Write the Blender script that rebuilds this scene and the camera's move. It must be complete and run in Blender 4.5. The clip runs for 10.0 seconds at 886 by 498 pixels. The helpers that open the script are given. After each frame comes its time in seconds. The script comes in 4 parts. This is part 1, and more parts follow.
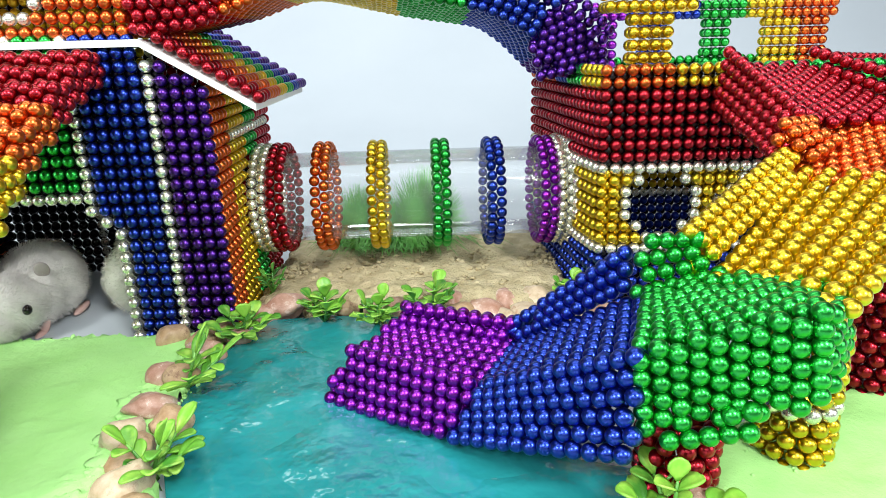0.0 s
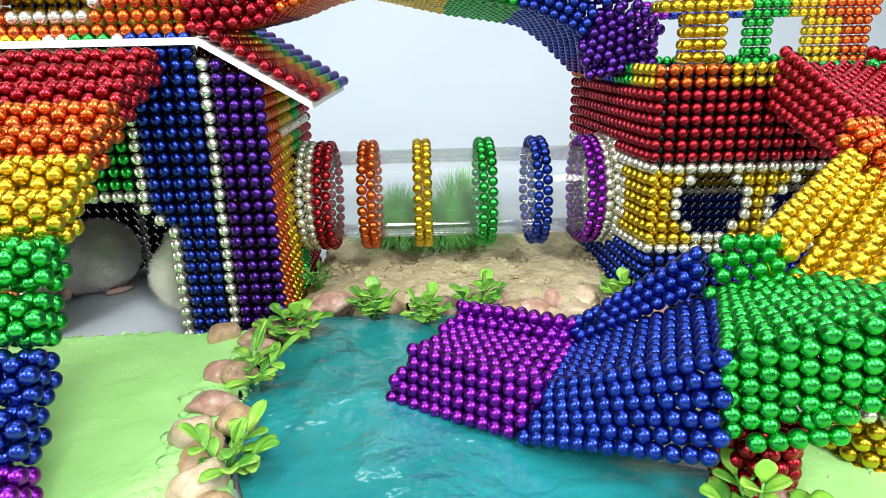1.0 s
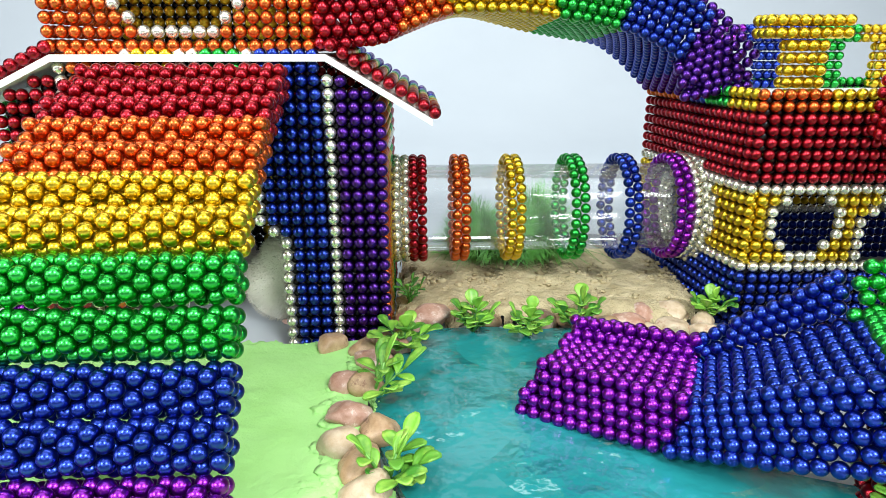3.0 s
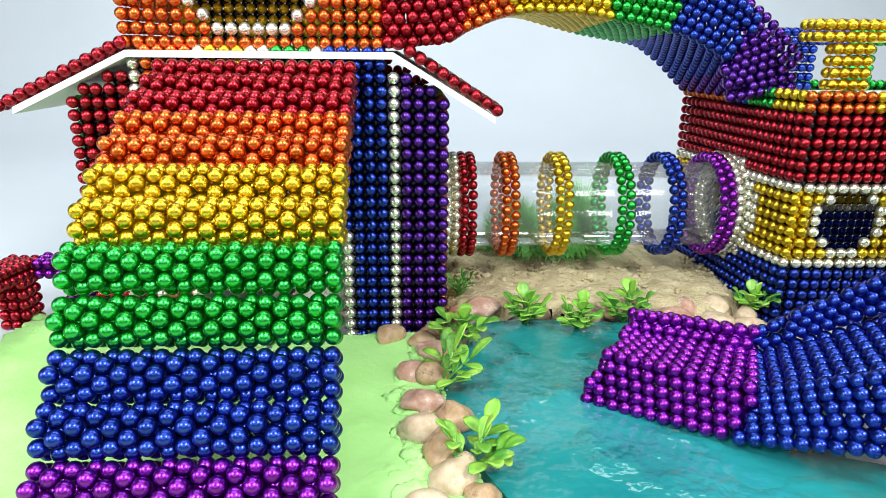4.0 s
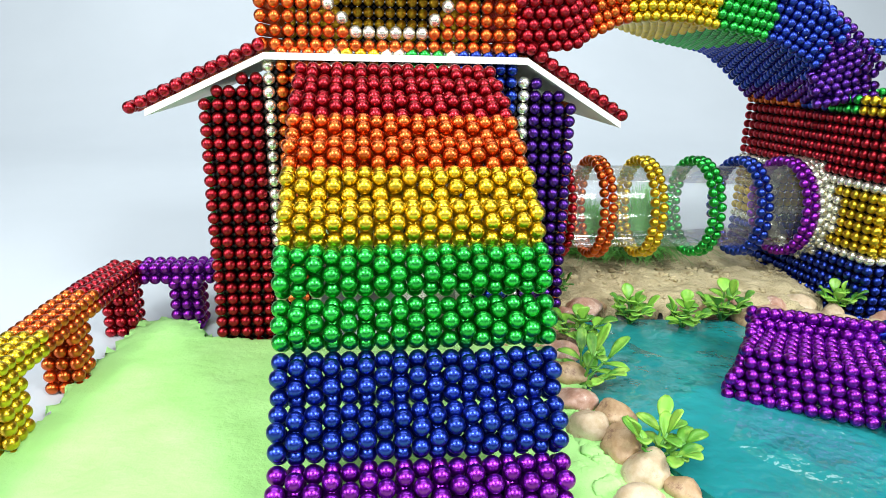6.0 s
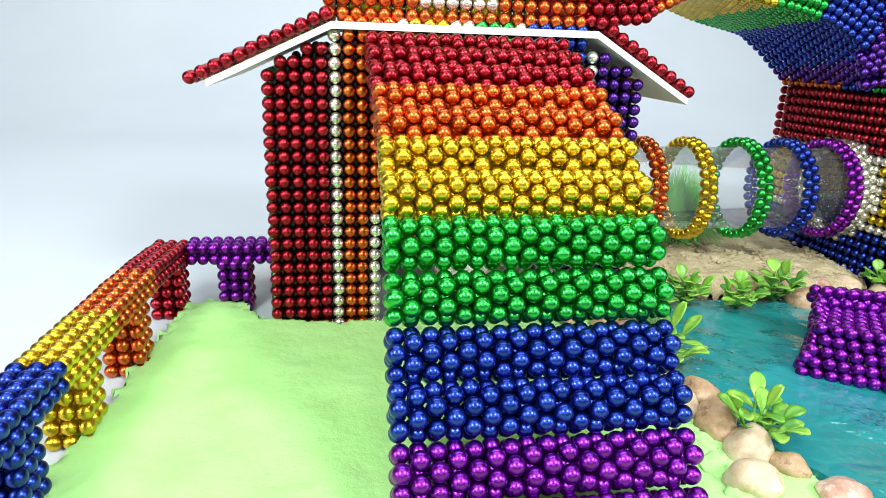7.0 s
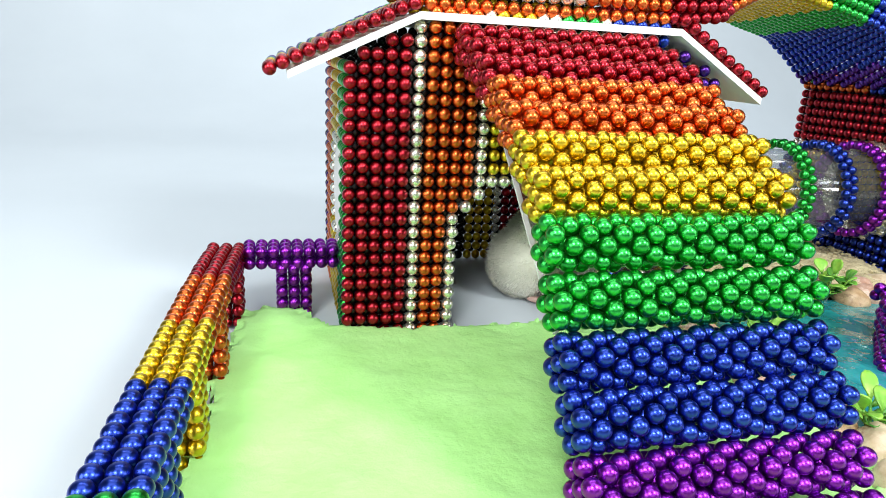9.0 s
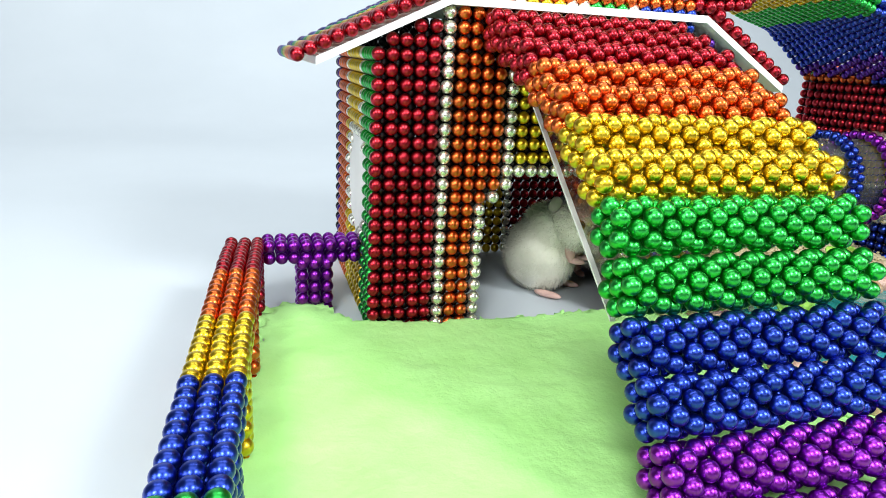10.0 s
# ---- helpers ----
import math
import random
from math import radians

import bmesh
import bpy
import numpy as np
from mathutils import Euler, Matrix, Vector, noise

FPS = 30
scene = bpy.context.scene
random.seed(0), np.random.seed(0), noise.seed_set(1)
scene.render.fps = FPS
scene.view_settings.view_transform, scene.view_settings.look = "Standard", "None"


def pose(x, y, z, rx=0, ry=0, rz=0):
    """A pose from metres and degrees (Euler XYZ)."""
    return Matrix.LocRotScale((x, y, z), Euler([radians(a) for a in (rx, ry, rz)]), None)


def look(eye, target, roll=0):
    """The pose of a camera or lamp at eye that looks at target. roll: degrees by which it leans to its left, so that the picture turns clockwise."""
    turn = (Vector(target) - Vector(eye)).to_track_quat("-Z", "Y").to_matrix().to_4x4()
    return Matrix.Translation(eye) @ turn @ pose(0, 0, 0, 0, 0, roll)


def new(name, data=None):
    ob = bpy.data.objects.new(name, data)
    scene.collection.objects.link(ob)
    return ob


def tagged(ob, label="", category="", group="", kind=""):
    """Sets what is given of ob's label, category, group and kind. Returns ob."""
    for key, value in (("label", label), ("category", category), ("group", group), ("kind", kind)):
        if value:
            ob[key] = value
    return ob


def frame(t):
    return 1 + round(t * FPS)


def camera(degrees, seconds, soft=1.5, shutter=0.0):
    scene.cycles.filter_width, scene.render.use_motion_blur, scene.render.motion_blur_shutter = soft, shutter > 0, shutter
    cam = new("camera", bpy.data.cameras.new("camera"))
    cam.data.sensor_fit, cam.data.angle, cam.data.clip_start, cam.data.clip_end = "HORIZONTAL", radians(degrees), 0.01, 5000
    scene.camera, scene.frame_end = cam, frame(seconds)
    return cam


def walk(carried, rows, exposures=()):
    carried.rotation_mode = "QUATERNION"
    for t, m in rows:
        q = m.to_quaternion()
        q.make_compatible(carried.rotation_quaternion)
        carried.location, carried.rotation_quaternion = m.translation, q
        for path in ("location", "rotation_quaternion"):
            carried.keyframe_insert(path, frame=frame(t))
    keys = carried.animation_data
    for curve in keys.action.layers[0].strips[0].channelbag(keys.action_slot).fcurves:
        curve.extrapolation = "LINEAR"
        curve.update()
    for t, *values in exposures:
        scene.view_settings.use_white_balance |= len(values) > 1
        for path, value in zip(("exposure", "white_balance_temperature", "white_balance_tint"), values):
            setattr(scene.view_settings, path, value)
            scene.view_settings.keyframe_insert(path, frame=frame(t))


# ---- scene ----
cam = camera(68.5, 10.0, soft=0.9)
PATH = [
    (0, (0.223, -0.258, 0.118), (0.276, 1.648, -0.484), -1.5),
    (0.5, (0.214, -0.257, 0.119), (0.252, 1.65, -0.483), -1.6),
    (1, (0.203, -0.257, 0.119), (0.247, 1.648, -0.49), -1.3),
    (1.5, (0.192, -0.258, 0.121), (0.242, 1.648, -0.484), -1.0),
    (2, (0.178, -0.257, 0.12), (0.243, 1.646, -0.491), -0.6),
    (2.2, (0.173, -0.258, 0.122), (0.235, 1.648, -0.481), -0.6),
    (3.5, (0.141, -0.262, 0.125), (0.234, 1.646, -0.467), 0.4),
    (4, (0.126, -0.266, 0.125), (0.228, 1.641, -0.472), 0.6),
    (4.5, (0.109, -0.264, 0.124), (0.227, 1.642, -0.473), 0.6),
    (5, (0.095, -0.264, 0.125), (0.243, 1.644, -0.458), 0.6),
    (5.5, (0.077, -0.264, 0.124), (0.264, 1.64, -0.458), 1.5),
    (5.7, (0.069, -0.265, 0.126), (0.269, 1.639, -0.454), 1.4),
    (6.8, (0.029, -0.257, 0.116), (0.322, 1.628, -0.484), 1.8),
    (7, (0.022, -0.255, 0.116), (0.326, 1.628, -0.487), 2.0),
    (7.5, (0.01, -0.248, 0.116), (0.358, 1.626, -0.486), 2.2),
    (8, (-0.004, -0.244, 0.114), (0.385, 1.624, -0.488), 2.6),
    (8.5, (-0.017, -0.238, 0.113), (0.412, 1.624, -0.479), 2.7),
    (9, (-0.028, -0.236, 0.11), (0.444, 1.617, -0.474), 3.1),
    (9.5, (-0.037, -0.233, 0.106), (0.476, 1.61, -0.477), 2.9),
    (10, (-0.047, -0.227, 0.104), (0.507, 1.606, -0.473), 3.0),
]
walk(cam, [(t, look(eye, target, roll)) for t, eye, target, roll in PATH])

# ---------------------------------------------------------------- light
scene.view_settings.exposure = 0.01
world = bpy.data.worlds.new("studio_surround")
scene.world = world
world.use_nodes = True
wn = world.node_tree.nodes
wn["Background"].inputs["Color"].default_value = (0.80, 0.88, 1.0, 1)
wn["Background"].inputs["Strength"].default_value = 0.04


def area_lamp(name, eye, target, sx, sy, watts, colour):
    data = bpy.data.lights.new(name, "AREA")
    data.shape, data.size, data.size_y, data.energy, data.color = "RECTANGLE", sx, sy, watts, colour
    ob = new(name, data)
    ob.matrix_world = look(eye, target)
    return ob


area_lamp("softbox_left", (-0.36, -0.76, 0.74), (0.08, -0.04, 0.05), 0.28, 0.28, 9.4, (0.96, 1.0, 0.99))
area_lamp("softbox_right", (0.56, -0.76, 0.78), (0.16, -0.04, 0.05), 0.28, 0.28, 11.0, (0.96, 1.0, 0.99))
# unseen fill added overhead for the lawn and the ball tops
area_lamp("overhead_fill", (0.06, -0.30, 1.15), (0.06, -0.12, 0.0), 1.1, 0.5, 5.0, (0.95, 1.0, 1.0))
# fill added from the front for the house interior and stair face
area_lamp("front_fill", (0.06, -1.25, 0.52), (0.08, 0.0, 0.06), 0.9, 0.4, 2.4, (0.96, 1.0, 0.99))
# low fills added at both sides to lift the shadows by the stair
area_lamp("side_fill_left", (-0.95, -0.55, 0.42), (0.05, -0.04, 0.03), 0.5, 0.5, 6.0, (0.96, 1.0, 1.0))
area_lamp("side_fill_right", (1.15, -0.60, 0.42), (0.15, -0.06, 0.03), 0.5, 0.5, 5.0, (0.96, 1.0, 1.0))
# unseen lamp added only to brighten the backdrop
area_lamp("backdrop_fill", (0.14, 0.42, 1.25), (0.14, 1.0, 0.30), 1.4, 0.3, 11.2, (0.92, 0.98, 1.0))


# ---------------------------------------------------------------- materials
def material(name):
    m = bpy.data.materials.new(name)
    m.use_nodes = True
    nt = m.node_tree
    return m, nt, nt.nodes["Principled BSDF"]


def ramp_colour(nt, fac, c0, c1, p0=0.3, p1=0.7):
    r = nt.nodes.new("ShaderNodeValToRGB")
    r.color_ramp.elements[0].position, r.color_ramp.elements[1].position = p0, p1
    r.color_ramp.elements[0].color, r.color_ramp.elements[1].color = (*c0, 1), (*c1, 1)
    nt.links.new(fac, r.inputs["Fac"])
    return r.outputs["Color"]


def noise_node(nt, scale, detail=4.0, rough=0.55):
    tc = nt.nodes.new("ShaderNodeTexCoord")
    n = nt.nodes.new("ShaderNodeTexNoise")
    n.inputs["Scale"].default_value, n.inputs["Detail"].default_value = scale, detail
    n.inputs["Roughness"].default_value = rough
    nt.links.new(tc.outputs["Object"], n.inputs["Vector"])
    return n.outputs["Fac"]


def bump(nt, bsdf, fac, strength, distance):
    b = nt.nodes.new("ShaderNodeBump")
    b.inputs["Strength"].default_value, b.inputs["Distance"].default_value = strength, distance
    nt.links.new(fac, b.inputs["Height"])
    nt.links.new(b.outputs["Normal"], bsdf.inputs["Normal"])


def ball_material(name, colour, rough=0.31, metal=1.0):
    """Pearl-lacquered steel: a small shift of tone from ball to ball, fine scuffs in the gloss."""
    m, nt, p = material(name)
    oi = nt.nodes.new("ShaderNodeObjectInfo")
    geo = nt.nodes.new("ShaderNodeNewGeometry")
    add = nt.nodes.new("ShaderNodeMath")
    add.operation = "ADD"
    nt.links.new(oi.outputs["Random"], add.inputs[0])
    nt.links.new(geo.outputs["Random Per Island"], add.inputs[1])
    frac = nt.nodes.new("ShaderNodeMath")
    frac.operation = "FRACT"
    nt.links.new(add.outputs[0], frac.inputs[0])
    lo = tuple(c * 0.84 for c in colour)
    hi = tuple(min(1.0, c * 1.14 + 0.004) for c in colour)
    nt.links.new(ramp_colour(nt, frac.outputs[0], lo, hi, 0.0, 1.0), p.inputs["Base Color"])
    p.inputs["Metallic"].default_value = metal
    n = noise_node(nt, 900.0, 2.0)
    mr = nt.nodes.new("ShaderNodeMapRange")
    mr.inputs["To Min"].default_value, mr.inputs["To Max"].default_value = rough - 0.05, rough + 0.07
    nt.links.new(n, mr.inputs["Value"])
    nt.links.new(mr.outputs["Result"], p.inputs["Roughness"])
    p.inputs["Coat Weight"].default_value, p.inputs["Coat Roughness"].default_value = 0.30, 0.20
    return m


BALL = {
    "red": ball_material("red_pearl", (0.36, 0.010, 0.022)),
    "orange": ball_material("orange_pearl", (0.64, 0.125, 0.018)),
    "yellow": ball_material("yellow_pearl", (0.66, 0.46, 0.020)),
    "green": ball_material("green_pearl", (0.018, 0.37, 0.050)),
    "blue": ball_material("blue_pearl", (0.014, 0.042, 0.33)),
    "purple": ball_material("purple_pearl", (0.22, 0.013, 0.37)),
    "violet": ball_material("violet_pearl", (0.075, 0.014, 0.23)),
    # black stands in for shade: wall gaps and the depth of the house
    "black": ball_material("black_shade_pearl", (0.020, 0.018, 0.022)),
    "silver": ball_material("silver_pearl", (0.78, 0.77, 0.65), 0.27, 0.88),
}


def plain(name, c0, c1, scale, rough, bump_strength=0.0, bump_dist=0.001, bump_scale=None, metal=0.0):
    m, nt, p = material(name)
    nt.links.new(ramp_colour(nt, noise_node(nt, scale), c0, c1), p.inputs["Base Color"])
    p.inputs["Roughness"].default_value, p.inputs["Metallic"].default_value = rough, metal
    if bump_strength:
        bump(nt, p, noise_node(nt, bump_scale or scale * 4, 6.0, 0.6), bump_strength, bump_dist)
    return m


PAPER = plain("white_table", (0.49, 0.535, 0.58), (0.52, 0.565, 0.61), 6.0, 0.6)
ROOM = plain("dim_grey_paint", (0.10, 0.10, 0.11), (0.14, 0.14, 0.15), 3.0, 0.8)
BOARD = plain("white_foam_board", (0.70, 0.70, 0.68), (0.78, 0.78, 0.76), 60.0, 0.55, 0.15, 0.0004, 300)
DOUGH = plain("green_modelling_sand", (0.37, 0.74, 0.225), (0.43, 0.80, 0.28), 45.0, 0.95, 0.6, 0.0008, 420)
SAND = plain("tan_sand", (0.38, 0.31, 0.17), (0.62, 0.53, 0.33), 110.0, 0.95, 1.0, 0.0024, 340)


def leaf_material(name, dark, mid, pale):
    """Moulded plastic: tone shifts from leaf to leaf, with a mottled tint towards yellow-green and pressed veins."""
    m, nt, p = material(name)
    oi = nt.nodes.new("ShaderNodeObjectInfo")
    base = ramp_colour(nt, oi.outputs["Random"], dark, mid, 0.0, 0.75)
    mix = nt.nodes.new("ShaderNodeMixRGB")
    mix.inputs["Color2"].default_value = (*pale, 1)
    nt.links.new(ramp_colour(nt, noise_node(nt, 150.0, 3.0), (0, 0, 0), (0.75, 0.75, 0.75), 0.46, 0.66), mix.inputs["Fac"])
    nt.links.new(base, mix.inputs["Color1"])
    nt.links.new(mix.outputs[0], p.inputs["Base Color"])
    p.inputs["Roughness"].default_value = 0.36
    bump(nt, p, noise_node(nt, 900.0, 3.0), 0.25, 0.0004)
    return m


LEAF = leaf_material("plastic_leaf", (0.05, 0.22, 0.025), (0.20, 0.48, 0.05), (0.40, 0.64, 0.10))
LEAF_DARK = leaf_material("dark_plastic_leaf", (0.025, 0.12, 0.02), (0.09, 0.30, 0.04), (0.20, 0.45, 0.07))
GRASS = plain("plastic_grass", (0.14, 0.62, 0.08), (0.38, 0.88, 0.26), 50.0, 0.5)
STRAND = plain("dark_plastic_strand", (0.05, 0.24, 0.03), (0.16, 0.46, 0.08), 80.0, 0.4)
FUR_GREY = plain("grey_fur", (0.52, 0.49, 0.47), (0.86, 0.82, 0.79), 70.0, 0.95, 0.8, 0.0008, 900)
FUR_WHITE = plain("cream_fur", (0.72, 0.70, 0.60), (0.85, 0.83, 0.74), 120.0, 0.95, 0.8, 0.0008, 900)
FUR_EAR = plain("grey_ear", (0.34, 0.30, 0.28), (0.46, 0.40, 0.38), 200.0, 0.9, 0.4, 0.0005, 900)
SKIN = plain("pink_skin", (0.62, 0.38, 0.34), (0.72, 0.48, 0.42), 200.0, 0.6)
EYE_BLACK = plain("black_eye", (0.004, 0.003, 0.003), (0.008, 0.006, 0.006), 50.0, 0.06)
def stone_material(name, c0, c1, vein):
    m, nt, p = material(name)
    base = ramp_colour(nt, noise_node(nt, 130.0, 5.0, 0.65), c0, c1, 0.35, 0.65)
    mask = ramp_colour(nt, noise_node(nt, 190.0, 8.0, 0.8), (0, 0, 0), (1, 1, 1), 0.53, 0.64)
    mix = nt.nodes.new("ShaderNodeMixRGB")
    mix.inputs["Color2"].default_value = (*vein, 1)
    nt.links.new(mask, mix.inputs["Fac"])
    nt.links.new(base, mix.inputs["Color1"])
    nt.links.new(mix.outputs[0], p.inputs["Base Color"])
    p.inputs["Roughness"].default_value = 0.45
    bump(nt, p, noise_node(nt, 420.0, 5.0, 0.6), 0.35, 0.0008)
    return m


STONES = [
    stone_material("pink_pebble", (0.36, 0.18, 0.12), (0.60, 0.40, 0.32), (0.74, 0.62, 0.54)),
    stone_material("tan_pebble", (0.33, 0.20, 0.10), (0.56, 0.40, 0.25), (0.24, 0.13, 0.08)),
    stone_material("cream_pebble", (0.46, 0.34, 0.21), (0.68, 0.57, 0.42), (0.44, 0.26, 0.17)),
]


def clear_material():
    """Thin clear acrylic: sees through, with a Fresnel gloss and a faint diffuse white standing in for the reflected
    backdrop.
    """
    m, nt, p = material("clear_acrylic")
    out = nt.nodes["Material Output"]
    nt.nodes.remove(p)
    clear = nt.nodes.new("ShaderNodeBsdfTransparent")
    clear.inputs["Color"].default_value = (0.985, 0.99, 0.99, 1)
    gloss = nt.nodes.new("ShaderNodeBsdfGlossy")
    gloss.inputs["Roughness"].default_value = 0.06
    fres = nt.nodes.new("ShaderNodeFresnel")
    fres.inputs["IOR"].default_value = 1.45
    white_sheen = nt.nodes.new("ShaderNodeBsdfDiffuse")
    white_sheen.inputs["Color"].default_value = (0.85, 0.87, 0.88, 1)
    mix0 = nt.nodes.new("ShaderNodeMixShader")
    mix0.inputs["Fac"].default_value = 0.045
    nt.links.new(clear.outputs[0], mix0.inputs[1])
    nt.links.new(white_sheen.outputs[0], mix0.inputs[2])
    mix = nt.nodes.new("ShaderNodeMixShader")
    part_gloss = nt.nodes.new("ShaderNodeMath")
    part_gloss.operation = "MULTIPLY"
    part_gloss.inputs[1].default_value = 0.55
    nt.links.new(fres.outputs[0], part_gloss.inputs[0])
    nt.links.new(part_gloss.outputs[0], mix.inputs["Fac"])
    nt.links.new(mix0.outputs[0], mix.inputs[1])
    nt.links.new(gloss.outputs[0], mix.inputs[2])
    nt.links.new(mix.outputs[0], out.inputs["Surface"])
    return m


CLEAR = clear_material()


def water_material():
    m, nt, p = material("teal_pond_resin")
    nt.links.new(ramp_colour(nt, noise_node(nt, 22.0, 3.0), (0.010, 0.185, 0.200), (0.022, 0.265, 0.275)), p.inputs["Base Color"])
    p.inputs["Roughness"].default_value = 0.10
    p.inputs["Coat Weight"].default_value, p.inputs["Coat Roughness"].default_value = 0.35, 0.03
    swell, fine = noise_node(nt, 70.0, 3.0, 0.5), noise_node(nt, 230.0, 2.0, 0.5)
    both = nt.nodes.new("ShaderNodeMath")
    both.operation = "MULTIPLY_ADD"
    both.inputs[1].default_value = 0.16
    nt.links.new(fine, both.inputs[0])
    nt.links.new(swell, both.inputs[2])
    calm = nt.nodes.new("ShaderNodeMath")
    calm.operation = "MULTIPLY"
    nt.links.new(both.outputs[0], calm.inputs[0])
    nt.links.new(ramp_colour(nt, noise_node(nt, 26.0, 2.0), (0.28, 0.28, 0.28), (1, 1, 1), 0.44, 0.66), calm.inputs[1])
    bump(nt, p, calm.outputs[0], 0.9, 0.006)
    return m


WATER = water_material()


# ---------------------------------------------------------------- ball work
D = 0.00484


def mesh_from(bm, name, mats):
    me = bpy.data.meshes.new(name)
    bm.to_mesh(me)
    bm.free()
    for m in mats:
        me.materials.append(m)
    return me


def smooth(me):
    me.polygons.foreach_set("use_smooth", [True] * len(me.polygons))
    return me


def ball_mesh(colour, fine):
    bm = bmesh.new()
    if fine:
        bmesh.ops.create_icosphere(bm, subdivisions=3, radius=D / 2)
    else:
        bmesh.ops.create_uvsphere(bm, u_segments=12, v_segments=8, radius=D / 2)
    return smooth(mesh_from(bm, colour + "_ball", [BALL[colour]]))


def coarse_template():
    bm = bmesh.new()
    bmesh.ops.create_icosphere(bm, subdivisions=2, radius=D / 2)
    me = mesh_from(bm, "liner_ball", [])
    return np.array([tuple(x.co) for x in me.vertices], dtype=np.float32), [tuple(p.vertices) for p in me.polygons]


BALL_ME = {(c, f): ball_mesh(c, f) for c in BALL for f in (True, False)}


def sphere_template(fine):
    me = BALL_ME["red", fine]
    v = np.array([tuple(x.co) for x in me.vertices], dtype=np.float32)
    f = [tuple(p.vertices) for p in me.polygons]
    return v, f


TEMPLATE = {f: sphere_template(f) for f in (True, False)}
TEMPLATE["coarse"] = coarse_template()


def link_part(name, me, parent, label=""):
    ob = new(name, me)
    ob.parent = parent
    if label:
        ob["label"] = label
    return ob


def part(name, bm, mat, parent, label="", shade=True):
    me = mesh_from(bm, name, mat if isinstance(mat, list) else [mat])
    if shade:
        smooth(me)
    return link_part(name, me, parent, label)


def single_balls(parent, items, fine=True):
    """Each ball an object of its own. items: (x, y, z, colour) in millimetres."""
    for x, y, z, c in items:
        ob = new(c + "_ball", BALL_ME[c, fine])
        ob.parent = parent
        ob.location = (x / 1000, y / 1000, z / 1000)
        ob.rotation_euler = (random.random() * 6, random.random() * 6, random.random() * 6)


def joined_balls(name, parent, items, fine=False, label=""):
    """Many balls as one part, one material a colour."""
    v, f = TEMPLATE[fine]
    colours = sorted({i[3] for i in items})
    verts = np.concatenate([v + np.array(i[:3], dtype=np.float32) / 1000 for i in items])
    faces, idx = [], []
    for k, i in enumerate(items):
        off, ci = k * len(v), colours.index(i[3])
        faces.extend(tuple(a + off for a in p) for p in f)
        idx.extend([ci] * len(f))
    me = bpy.data.meshes.new(name)
    me.from_pydata(verts.tolist(), [], faces)
    for c in colours:
        me.materials.append(BALL[c])
    me.polygons.foreach_set("material_index", idx)
    smooth(me)
    ob = link_part(name, me, parent, label)
    ob["kind"] = "stuff"
    return ob


def thing(name, label, category, at=(0, 0, 0), group=""):
    ob = new(name)
    ob.empty_display_size = 0.01
    ob.location = at
    return tagged(ob, label, category, group)


def jit(a=0.18):
    return random.uniform(-a, a)


def patch(a, b, c, d, colour, gap=4.85, stagger=0.5):
    """Close-packed balls over the four-cornered sheet a-b-c-d; a-b is one row."""
    a, b, c, d = (Vector(p) for p in (a, b, c, d))
    n_ad = max(2, round(max((d - a).length, (c - b).length) / (gap * (0.9 if stagger else 1.0))) + 1)
    out = []
    for j in range(n_ad):
        v = j / (n_ad - 1)
        p0, p1 = a.lerp(d, v), b.lerp(c, v)
        n = max(2, round((p1 - p0).length / gap) + 1)
        for i in range(n):
            u = (i + (stagger if j % 2 else 0.0)) / (n - 1 + stagger)
            p = p0.lerp(p1, u)
            out.append((p.x + jit(), p.y + jit(), p.z + jit(), colour))
    return out


def grid(a, b, c, d, colour, n, m, stagger=0.0, groove=0.0):
    """m rows of n balls over the sheet a-b-c-d, a-b being one row; every other row may lie lower by groove."""
    a, b, c, d = (Vector(p) for p in (a, b, c, d))
    out = []
    for j in range(m):
        v = j / (m - 1)
        p0, p1 = a.lerp(d, v), b.lerp(c, v)
        for i in range(n):
            p = p0.lerp(p1, (i + (stagger if j % 2 else 0.0)) / (n - 1 + stagger))
            out.append((p.x + jit(0.22), p.y + jit(0.22), p.z - groove * (j % 2) + jit(0.22), colour))
    return out


def spaced(items, least=2.9):
    """Drops balls that would sit inside one another where sheets meet."""
    kept = []
    for it in items:
        p = Vector(it[:3])
        if all((p - Vector(k[:3])).length > least for k in kept):
            kept.append(it)
    return kept


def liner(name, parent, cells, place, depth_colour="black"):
    """A second layer added behind a wall: one ball in each hollow between four, black to stand in for the shade of the
    gaps. cells: {(c, r): colour}.
    """
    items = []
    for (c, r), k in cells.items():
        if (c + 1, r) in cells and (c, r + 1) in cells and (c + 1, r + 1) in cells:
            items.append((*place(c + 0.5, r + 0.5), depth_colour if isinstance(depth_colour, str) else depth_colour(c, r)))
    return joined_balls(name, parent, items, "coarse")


# ---------------------------------------------------------------- setting
def table_and_sweep():
    """White paper that lies on the table and curves up into the backdrop."""
    bm = bmesh.new()
    prof = [(-0.55, 0.0), (0.55, 0.0)]
    for k in range(1, 15):
        a = k / 14 * math.pi / 2
        prof.append((0.55 + 0.5 * math.sin(a), 0.5 - 0.5 * math.cos(a)))
    prof.append((1.05, 1.5))
    rows = [[bm.verts.new((x, y, z)) for x in (-1.5, 1.9)] for y, z in prof]
    for r0, r1 in zip(rows, rows[1:]):
        bm.faces.new((r0[0], r0[1], r1[1], r1[0]))
    ob = new("ground", smooth(mesh_from(bm, "ground", [PAPER])))
    tagged(ob, "seamless white paper table and backdrop sweep", "ground", kind="structure")


table_and_sweep()


